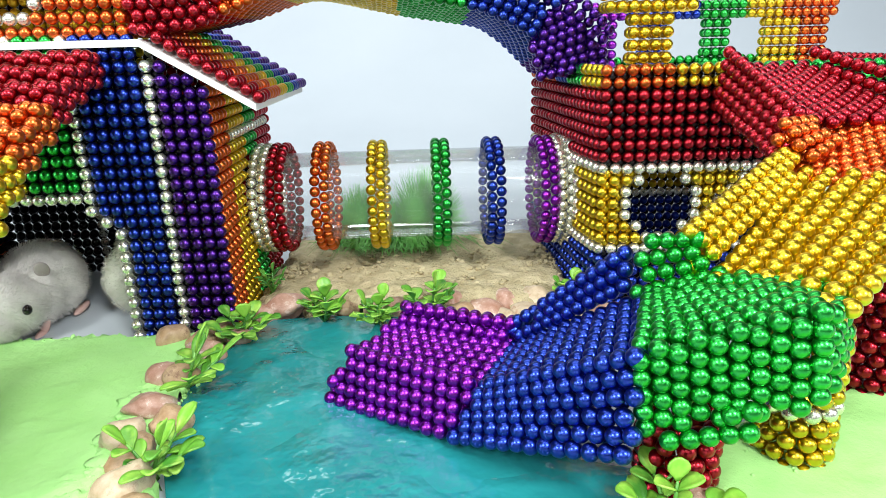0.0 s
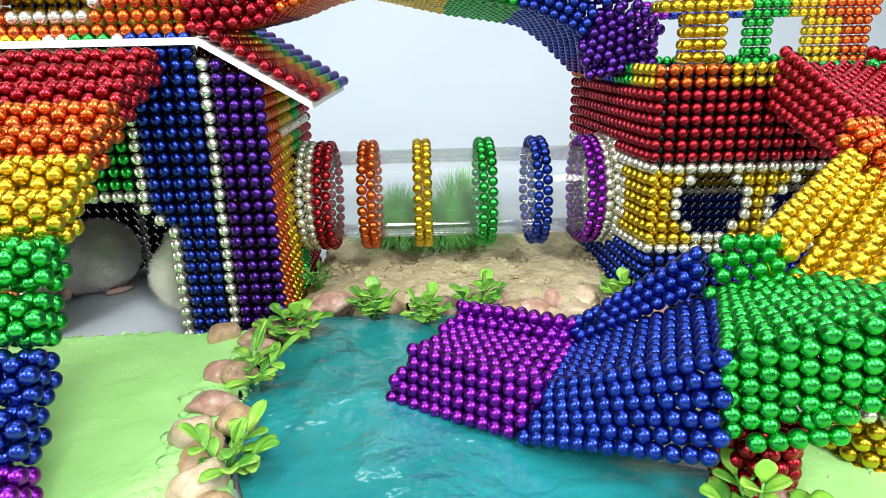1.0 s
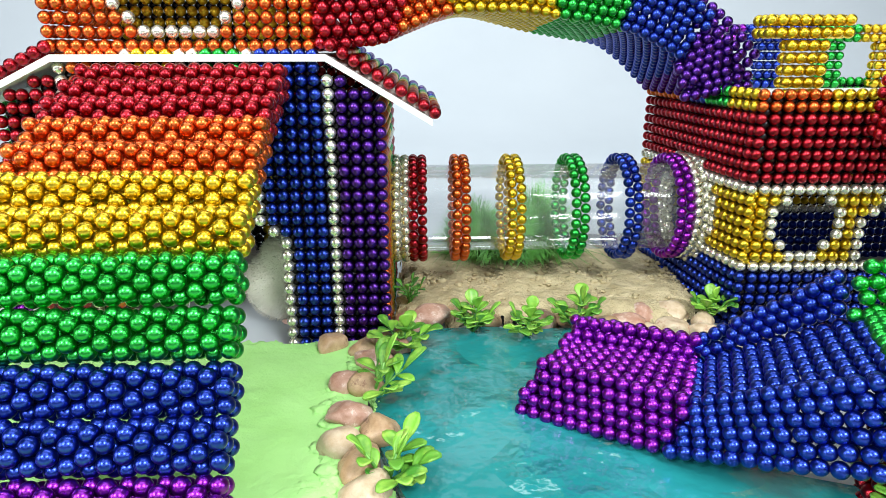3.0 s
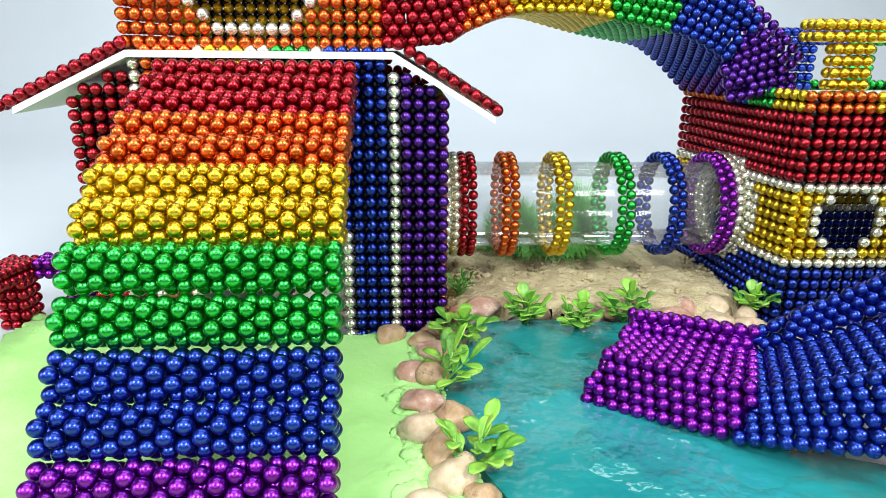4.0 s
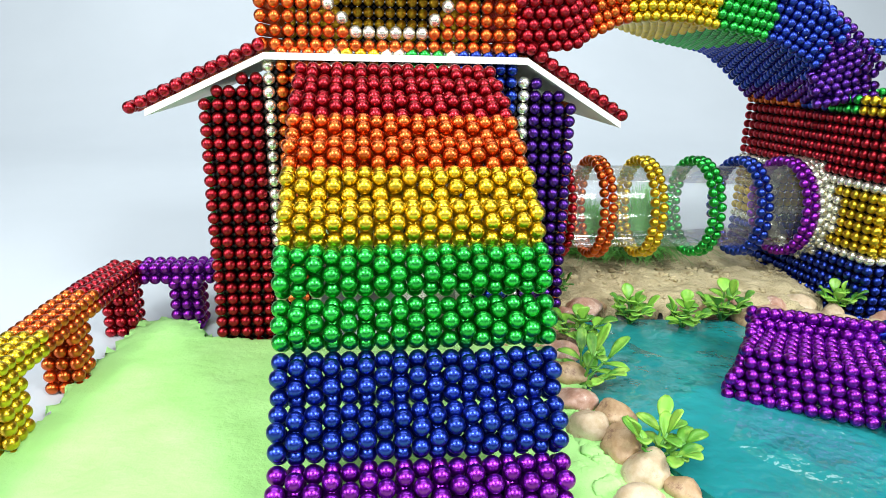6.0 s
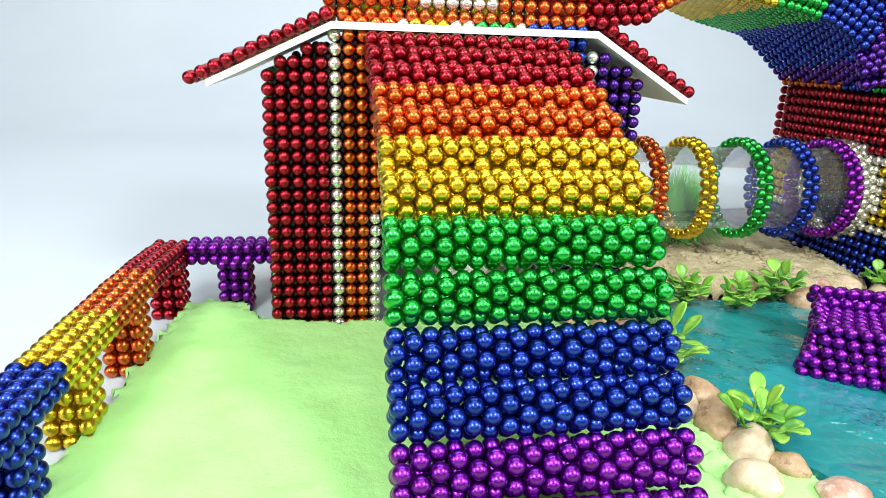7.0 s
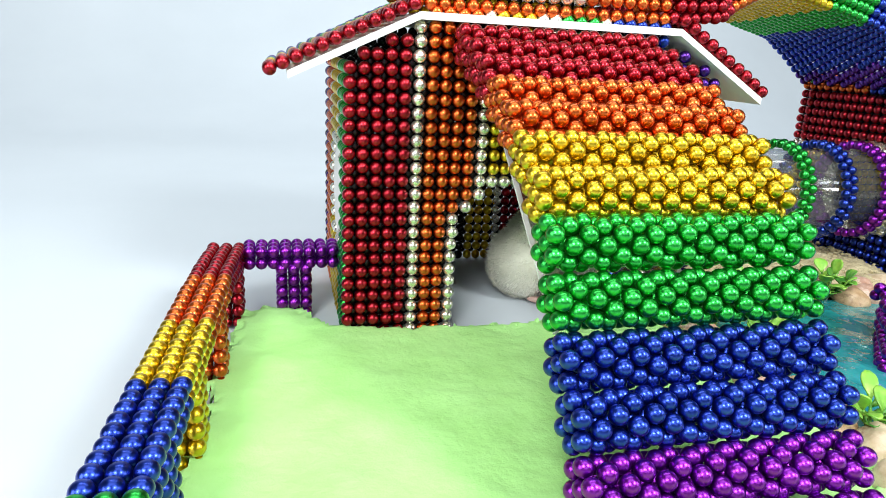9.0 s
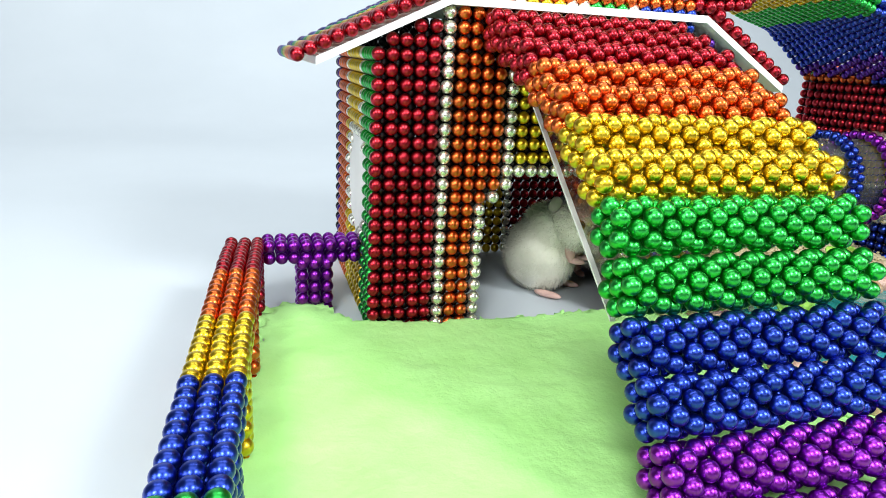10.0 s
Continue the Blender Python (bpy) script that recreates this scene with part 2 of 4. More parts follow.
def room():
    """An unseen dim studio added round the paper sweep, so that the balls reflect dark."""
    def box(name, lo, hi, mat, label, category):
        bm = bmesh.new()
        bmesh.ops.create_cube(bm, size=1.0)
        lo, hi = Vector(lo), Vector(hi)
        for v in bm.verts:
            v.co = Vector(((lo + hi)[i] / 2 + v.co[i] * (hi - lo)[i] for i in range(3)))
        tagged(new(name, mesh_from(bm, name, [mat])), label, category, kind="structure")

    box("floor", (-2.2, -2.2, -0.10), (2.6, 2.2, -0.012), ROOM, "unseen dark table top under the paper, added for dark reflections", "floor")
    box("wall_south", (-2.2, -2.3, -0.1), (2.6, -2.2, 2.4), ROOM, "unseen dim grey studio wall, added for dark reflections", "wall")
    box("wall_north", (-2.2, 2.2, -0.1), (2.6, 2.3, 2.4), ROOM, "unseen dim grey studio wall, added for dark reflections", "wall")
    box("wall_west", (-2.3, -2.2, -0.1), (-2.2, 2.2, 2.4), ROOM, "unseen dim grey studio wall, added for dark reflections", "wall")
    box("wall_east", (2.6, -2.2, -0.1), (2.7, 2.2, 2.4), ROOM, "unseen dim grey studio wall, added for dark reflections", "wall")
    box("ceiling", (-2.2, -2.2, 2.4), (2.6, 2.2, 2.5), ROOM, "unseen dim grey studio ceiling, added for dark reflections", "ceiling")


room()


def inside(pts, poly):
    x, y = pts[:, 0], pts[:, 1]
    res = np.zeros(len(pts), bool)
    n = len(poly)
    for i in range(n):
        (x0, y0), (x1, y1) = poly[i], poly[(i + 1) % n]
        hit = ((y0 > y) != (y1 > y)) & (x < (x1 - x0) * (y - y0) / ((y1 - y0) or 1e-9) + x0)
        res ^= hit
    return res


def edge_distance(pts, poly):
    best = np.full(len(pts), 1e9)
    n = len(poly)
    for i in range(n):
        a, b = np.array(poly[i], float), np.array(poly[(i + 1) % n], float)
        ab = b - a
        t = np.clip(((pts - a) @ ab) / (ab @ ab), 0, 1)
        best = np.minimum(best, np.hypot(*(pts - a - t[:, None] * ab).T))
    return best


def mound(name, poly, step, height, round_over, rough, lump, mat, label, category, base=0.0):
    """A hand-pressed layer: ragged rim, rounded edge and a lumpy top. Millimetres."""
    xs = np.arange(min(p[0] for p in poly) - 4, max(p[0] for p in poly) + 4, step)
    ys = np.arange(min(p[1] for p in poly) - 4, max(p[1] for p in poly) + 4, step)
    gx, gy = np.meshgrid(xs, ys)
    pts = np.stack([gx.ravel(), gy.ravel()], 1)
    sd = edge_distance(pts, poly) * np.where(inside(pts, poly), 1, -1)
    ragged = np.array([noise.fractal(Vector((p[0] / 4.5, p[1] / 4.5, 3.1)), 0.6, 2.1, 4) for p in pts]) * rough
    lumps = np.array([noise.fractal(Vector((p[0] / 16, p[1] / 16, 9.7)), 0.8, 2.0, 5) for p in pts]) * lump
    lumps += np.array([max(0.0, noise.fractal(Vector((p[0] / 4.5, p[1] / 4.5, 5.2)), 0.9, 2.1, 3)) for p in pts]) * lump * 0.35
    sd = sd + ragged
    rim = np.clip(sd / round_over, 0, 1)
    z = base + height * np.sqrt(1 - (1 - rim) ** 2) + lumps * rim
    keep = (sd > -step * 0.7).reshape(gx.shape)
    zz = np.where(sd > 0, z, -1.0).reshape(gx.shape)
    bm = bmesh.new()
    vs = {}

    def vert(i, j):
        if (i, j) not in vs:
            vs[i, j] = bm.verts.new((xs[j] / 1000, ys[i] / 1000, zz[i, j] / 1000))
        return vs[i, j]

    for i in range(len(ys) - 1):
        for j in range(len(xs) - 1):
            if keep[i:i + 2, j:j + 2].all():
                bm.faces.new((vert(i, j), vert(i, j + 1), vert(i + 1, j + 1), vert(i + 1, j)))
    ob = new(name, smooth(mesh_from(bm, name, [mat])))
    return tagged(ob, label, category, kind="structure")


POND = [(155, 8), (180, 10), (209, 8), (245, 3), (272, -1), (286, -25), (276, -66), (261, -99), (279, -106), (287, -124), (270, -158),
        (205, -166), (170, -146), (154, -116), (146, -97), (140, -76), (138, -52), (139, -32), (145, -16)]
mound("lawn_ground", [(-47, 19), (-36, 23), (-22, 22), (-11, 4), (20, -2.6), (60, -2.2), (112, -2.6), (138, -6), (139, -30), (137, -54), (139, -78), (145, -98), (153, -118),
                      (170, -148), (190, -205), (60, -225), (-62, -215), (-58, -120), (-53, -60), (-48, -10)],
      1.6, 4.8, 1.8, 4.2, 0.8, DOUGH, "pale green kinetic sand lawn with a ragged edge", "lawn")
mound("lawn_ground", [(288, -112), (302, -92), (330, -76), (380, -62), (470, -60), (470, -210), (280, -210), (286, -140)],
      2.2, 4.5, 3.0, 2.2, 1.2, DOUGH, "pale green kinetic sand under the slide", "lawn")
mound("sand_ground", [(143, 16), (160, 18), (200, 16), (240, 11), (270, 8), (286, 18), (294, 36), (294, 128), (146, 128), (144, 60)],
      1.4, 9.0, 10.0, 3.6, 1.9, SAND, "dry tan sand bed with crumbly lumps", "sand")


def crumbs():
    """Loose crumbs of the lawn's sand along its rim by house and bank."""
    bm = bmesh.new()
    for k in range(190):
        u = random.random()
        x, y = (random.uniform(-8, 136), -5 + random.gauss(0, 1.2)) if u < 0.25 else (138 - 6 * random.random() + random.gauss(0, 2), random.uniform(-115, -8)) if u < 0.8 else (random.uniform(284, 330), random.uniform(-112, -74))
        r = abs(random.gauss(0.55, 0.35)) + 0.2
        m = bmesh.ops.create_icosphere(bm, subdivisions=1, radius=r / 1000)
        q = Matrix.Translation((x / 1000, y / 1000, (4.2 if u < 0.8 else 4.4) / 1000)) @ Euler((k, k * 2.0, 0)).to_matrix().to_4x4() @ Matrix.Diagonal((1, random.uniform(0.6, 1), random.uniform(0.5, 0.9), 1))
        bmesh.ops.transform(bm, matrix=q, verts=m["verts"])
    for k in range(90):
        y = random.uniform(-125, -14)
        x = 129 - 4 * abs(random.gauss(0, 0.8)) + (4 if y > -40 else 0) - (3 if -62 < y < -40 else 0)
        r = random.uniform(1.2, 3.2)
        m = bmesh.ops.create_icosphere(bm, subdivisions=3, radius=1.0)
        for v in m["verts"]:
            v.co *= 1 + 0.5 * noise.fractal(v.co * 1.6 + Vector((k, 0, 0)), 0.7, 2.1, 3)
        q = Matrix.Translation((x / 1000, y / 1000, (4.2 + 0.05 * r) / 1000)) @ Matrix.Diagonal((1.25 * r / 1000, r * random.uniform(0.9, 1.5) / 1000, r * random.uniform(0.35, 0.65) / 1000, 1))
        bmesh.ops.transform(bm, matrix=q, verts=m["verts"])
    ob = new("lawn_crumbs", smooth(mesh_from(bm, "lawn_crumbs", [DOUGH])))
    tagged(ob, "loose pale green crumbs along the lawn edge", "crumbs", kind="stuff")


crumbs()


def sand_crumbs():
    """Clods and grains lying loose on the sand bed, most of them on its crest."""
    bm = bmesh.new()
    for k in range(340):
        crest = random.random() < 0.6
        x, y = random.uniform(150, 290), random.gauss(60, 7) if crest else random.uniform(22, 85)
        r = abs(random.gauss(0, 0.6)) + 0.3
        m = bmesh.ops.create_icosphere(bm, subdivisions=2, radius=1.0)
        for v in m["verts"]:
            v.co *= 1 + 0.6 * noise.noise(v.co * 1.9 + Vector((k, 0, 0)))
        q = Matrix.Translation((x / 1000, y / 1000, (9.0 + 0.3 * r) / 1000)) @ Matrix.Diagonal((r * 1.3 / 1000, r / 1000, r * 0.8 / 1000, 1))
        bmesh.ops.transform(bm, matrix=q, verts=m["verts"])
    ob = new("sand_crumbs", smooth(mesh_from(bm, "sand_crumbs", [SAND])))
    tagged(ob, "loose clods and grains of tan sand", "sand", kind="stuff")


sand_crumbs()


def pond():
    bm = bmesh.new()
    top = [bm.verts.new((x / 1000, y / 1000, 0.004)) for x, y in POND]
    low = [bm.verts.new((x / 1000, y / 1000, 0.0)) for x, y in POND]
    bm.faces.new(top)
    for i in range(len(POND)):
        k = (i + 1) % len(POND)
        bm.faces.new((top[k], top[i], low[i], low[k]))
    bmesh.ops.recalc_face_normals(bm, faces=bm.faces)
    ob = new("water", mesh_from(bm, "water", [WATER]))
    tagged(ob, "glossy teal resin pond with rippled surface", "pond", kind="structure")


pond()


# ---------------------------------------------------------------- house
def slab(bm, pts, t):
    """A board: the loop pts (mm) thickened downwards by t."""
    top = [bm.verts.new(Vector(p) / 1000) for p in pts]
    low = [bm.verts.new((Vector(p) - Vector((0, 0, t))) / 1000) for p in pts]
    n = len(pts)
    bm.faces.new(top)
    bm.faces.new(low[::-1])
    for i in range(n):
        bm.faces.new((top[i], low[i], low[(i + 1) % n], top[(i + 1) % n]))


def front_colour(c, r):
    """Colour of the ball in column c (-1 to 28) and row r of the house front; None where the doorway is."""
    top = 24 if 4 <= c <= 23 else {24: 22, 25: 22, 26: 21, 27: 21, 28: 20, -1: 20, 0: 21, 1: 21, 2: 22, 3: 22}[c]
    if c == 4:
        top = 23
    if r > top:
        return None
    if c < 4:
        return "red"
    if c in (4, 24):
        return "silver"
    if c > 24:
        return "violet"
    left = {7: 9, 8: 10, 9: 11}
    right = {20: 9, 19: 10, 18: 11}
    if 7 <= c <= 20:
        floor_row = left.get(c, right.get(c, 12))
        if c in (7, 20) and r < floor_row:
            return "silver"
        if r < floor_row:
            return None
        if c in (7, 20) and r <= 9:
            return "silver"
        if c in (8, 19) and r == 10:
            return "silver"
        if c in (9, 18) and r == 11:
            return "silver"
        if 9 <= c <= 18 and r == 12:
            return "silver"
        if c in (9, 18) and r > 12:
            return "silver"
        if c <= 8:
            return "orange"
        if c >= 19:
            return "blue"
        if c in (13, 14):
            return "silver" if r > 19 else ("yellow" if c == 13 else "green")
        return "yellow" if c < 13 else "green"
    return "orange" if c < 7 else "blue"


AXIS_Y, AXIS_Z = 61.0, 47.0


def house():
    h = thing("ball_house", "toy house of rainbow magnetic balls with an arched doorway", "toy house", (0.07, 0.05, 0))
    h.location = (0, 0, 0)
    front, cells = [], {}
    for c in range(-1, 29):
        for r in range(0, 25):
            k = front_colour(c, r)
            if k:
                cells[c, r] = k
                front.append((5 * c + jit(0.25), jit(0.25), 2.5 + 5 * r + jit(0.15), k))
    single_balls(h, front, False)
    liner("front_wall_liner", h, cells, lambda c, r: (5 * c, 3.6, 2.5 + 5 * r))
    bands = ["orange"] * 5 + ["yellow"] * 5 + ["green"] * 4 + ["red"] * 5
    cells = {}
    for k in range(1, 19):
        for r in range(0, 21):
            if math.hypot(5 * k - AXIS_Y, 2.5 + 5 * r - AXIS_Z) > 25:
                cells[k, r] = "silver" if r == 16 and k > 4 else bands[k]
    joined_balls("side_wall", h, [(140 + jit(), 5 * k + jit(), 2.5 + 5 * r, c) for (k, r), c in cells.items()])
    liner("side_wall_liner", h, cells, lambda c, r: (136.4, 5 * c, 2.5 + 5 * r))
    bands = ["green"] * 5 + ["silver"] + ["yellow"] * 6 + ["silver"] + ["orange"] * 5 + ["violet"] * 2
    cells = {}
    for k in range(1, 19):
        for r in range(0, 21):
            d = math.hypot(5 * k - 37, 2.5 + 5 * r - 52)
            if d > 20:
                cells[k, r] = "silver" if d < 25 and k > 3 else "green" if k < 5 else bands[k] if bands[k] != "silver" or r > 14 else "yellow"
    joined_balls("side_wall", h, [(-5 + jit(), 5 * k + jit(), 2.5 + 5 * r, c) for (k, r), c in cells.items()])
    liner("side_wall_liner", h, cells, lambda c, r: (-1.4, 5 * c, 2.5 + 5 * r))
    # black columns paint in the shade of the deep interior
    cols = ["black"] * 10 + ["silver"] + ["black"] * 4 + ["yellow"] * 3 + ["silver"] + ["red"] * 11
    gable = {24: 22, 25: 22, 26: 21, 27: 21, 28: 20, -1: 20, 0: 21, 1: 21, 2: 22, 3: 22}
    cells = {(c, r): cols[c + 1] for c in range(-1, 29) for r in range(0, gable.get(c, 23) + 1)}
    joined_balls("back_wall", h, [(5 * c, 95, 2.5 + 5 * r, k) for (c, r), k in cells.items()])
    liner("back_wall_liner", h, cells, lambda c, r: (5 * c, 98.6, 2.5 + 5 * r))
    bm = bmesh.new()
    m = bmesh.ops.create_cone(bm, cap_ends=True, segments=40, radius1=0.0215, radius2=0.0215, depth=0.0012)
    bmesh.ops.transform(bm, matrix=Matrix.Translation((-0.0052, 0.037, 0.052)) @ Euler((0, math.pi / 2, 0)).to_matrix().to_4x4(), verts=m["verts"])
    part("window_panel", bm, BOARD, h, "white foam disc closing the round side window", shade=False)
    # roof boards
    bm = bmesh.new()
    slab(bm, [(19, -4, 122.3), (120, -4, 122.3), (120, 99, 122.3), (19, 99, 122.3)], 2.6)
    part("roof_board", bm, BOARD, h, "white foam board under the roof balls", shade=False)
    bm = bmesh.new()
    slab(bm, [(120, -4, 122.3), (160.5, -4, 98.0), (160.5, 99, 98.0), (120, 99, 122.3)], 2.6)
    part("roof_board", bm, BOARD, h, "sloping white foam board of the eaves", shade=False)
    bm = bmesh.new()
    slab(bm, [(-26, -4, 100.8), (19, -4, 122.3), (19, 99, 122.3), (-26, 99, 100.8)], 2.6)
    part("roof_board", bm, BOARD, h, "white foam board under the roof balls", shade=False)
    bands = ["red"] * 3 + ["orange"] * 4 + ["yellow"] * 3 + ["green"] * 3 + ["blue"] * 3 + ["violet"] * 4
    single, rest = [], []
    for j, c in enumerate(bands):
        y = -2 + 5 * j
        for i in range(10):
            u = i / 9
            it = (122 + 39.5 * u + jit(), y + jit(), 125.5 - 25 * u + jit(), c)
            (single if j == 0 else rest).append(it)
        for i in range(12):
            u = i / 11
            it = (17 - 49 * u + jit(), y + jit(), 125.2 - 24 * u + jit(), c)
            (single if j == 0 else rest).append(it)
    single_balls(h, single, True)
    joined_balls("roof_ball_layer", h, rest)
    # attic storey above the roof
    rest = []
    for c in range(20):
        for r in range(9):
            k = "orange"
            if (r == 1 and 7 <= c <= 12) or (r == 2 and c in (6, 13)) or (r in (3, 4, 5, 6) and c in (5, 14)):
                k = "silver"
            elif (r == 2 and 7 <= c <= 12) or (3 <= r <= 6 and 6 <= c <= 13):
                continue
            rest.append((18 + 5.05 * c + jit(), jit(), 125.4 + 5 * r, k))
    for k in range(1, 12):
        for r in range(9):
            rest.append((18, 5 * k, 125.4 + 5 * r, "orange"))
            rest.append((114, 5 * k, 125.4 + 5 * r, "orange" if k < 5 else "red"))
    for c in range(20):
        for r in range(9):
            rest.append((18 + 5.05 * c, 58, 125.4 + 5 * r, "yellow"))
    joined_balls("attic_wall", h, rest)
    liner("attic_liner", h, {(c, r): "yellow" for c in range(20) for r in range(9)}, lambda c, r: (18 + 5.05 * c, 61.4, 125.4 + 5 * r))
    bm = bmesh.new()
    slab(bm, [(14, -4, 171), (118, -4, 171), (118, 62, 171), (14, 62, 171)], 2.6)
    part("attic_board", bm, BOARD, h, shade=False)


house()


# ---------------------------------------------------------------- rod stair in front of the house
RODS = [("red", -9, 112, 68.6), ("red", -22.5, 107.5, 68.8), ("red", -35.5, 102.5, 69), ("orange", -48, 97, 69.3), ("orange", -60.5, 91, 69.5), ("yellow", -72.5, 84, 69.8), ("yellow", -84, 76.3, 70),
        ("green", -94.4, 66.2, 69.8), ("green", -101.6, 53.6, 69.8), ("blue", -109, 41.2, 69.8), ("blue", -118.2, 31, 69.9), ("purple", -126.2, 19.4, 70), ("purple", -135.8, 9, 70.2)]


def stair():
    """Rods: rings of six round a core, each turned by half a step against the next, one ball of every second ring facing out."""
    s = thing("rod_stair", "steep rainbow stair of stacked magnetic-ball rods", "toy stair")
    far = []
    for k, (c, y, z, cx) in enumerate(RODS):
        p, q = RODS[max(0, k - 1)], RODS[min(len(RODS) - 1, k + 1)]
        out = math.degrees(math.atan2(p[1] - q[1], -(p[2] - q[2])))
        for i in range(17):
            x = cx + (i - 8) * 4.44
            far.append((x, y, z, c))
            for n in range(6):
                a = math.radians(out + 60 * n + (30 if i % 2 else 0) + 3.0 * math.sin(1.7 * k) + 1.5 * math.sin(i * 0.5 + 1.7 * k))
                it = (x + jit(0.15), y + 5.1 * math.cos(a) + jit(0.15), z + 5.1 * math.sin(a) + jit(0.15), c)
                if it[1] < y + 1.5 or it[2] > z or i in (0, 16):
                    single_balls(s, [it], True)
                else:
                    far.append(it)
    joined_balls("rod_back", s, far, False)
    bm = bmesh.new()
    slab(bm, [(42, -25, 93), (84, -25, 93), (84, -90, 40.5), (42, -90, 40.5)], 0.9)
    sheet = part("support_sheet", bm, CLEAR, s, "thin clear acrylic sheet under the rods", shade=False)
    sheet.visible_shadow = False
    for x in (41.2, 84.8):
        bm = bmesh.new()
        slab(bm, [(x - 0.75, -25, 93), (x + 0.75, -25, 93), (x + 0.75, -90, 40.5), (x - 0.75, -90, 40.5)], 0.9)
        part("sheet_edge", bm, BOARD, s, "milky cut edge of the sheet", shade=False)


stair()


# ---------------------------------------------------------------- tunnel between house and ship
def ring_items(x, c, n=31, phase=0.0):
    r = 2.5 / math.sin(math.pi / n)
    return [(x + jit(0.15), AXIS_Y + r * math.cos(2 * math.pi * (k + phase) / n), AXIS_Z + r * math.sin(2 * math.pi * (k + phase) / n), c) for k in range(n)]


def tunnel():
    t = thing("clear_tunnel", "clear acrylic tube ringed with rainbow magnetic balls", "toy tunnel")
    bm = bmesh.new()
    n = 64
    loops = []
    for rad, x in ((21.7, 141), (21.7, 296)):
        loops.append([bm.verts.new((x / 1000, (AXIS_Y + rad * math.cos(2 * math.pi * k / n)) / 1000, (AXIS_Z + rad * math.sin(2 * math.pi * k / n)) / 1000)) for k in range(n)])
    for k in range(n):
        bm.faces.new((loops[0][k], loops[0][(k + 1) % n], loops[1][(k + 1) % n], loops[1][k]))
    bmesh.ops.recalc_face_normals(bm, faces=bm.faces)
    tube = part("tube", bm, CLEAR, t, "clear glossy tube")
    tube.visible_shadow = False
    for x, c in ((146, "silver"), (154.3, "red"), (175, "orange"), (201, "yellow"), (231.5, "green"), (257, "blue"), (282, "purple"), (290, "silver")):
        single_balls(t, ring_items(x - 2.15, c) + ring_items(x + 2.15, c, phase=0.5), True)


tunnel()


# ---------------------------------------------------------------- ship
SX, SY, STERN = 298.5, 9.0, 116.0


def ship_front(c, r):
    if r >= 20:
        return "orange" if c < 6 else "yellow" if c < 11 else "green"
    if r >= 14:
        return "red"
    if r == 13:
        return "silver"
    if r == 6:
        return "silver"
    if r < 6:
        return "blue"
    if c >= 19:
        return "silver" if c == 19 else "yellow"
    rows = {12: "yyys...syyyys", 11: "yys.....syys", 10: "yys.....sys", 9: "yys.....sys", 8: "yyys...syys", 7: "yyyysssyyys"}
    s = rows[r]
    return {"y": "yellow", "s": "silver"}.get(s[c] if c < len(s) else ".")


def side_x(y):
    """The hull's side draws in a little towards the stern."""
    return SX - 1.0 - 8.5 * ((y - SY) / (STERN - SY)) ** 1.3


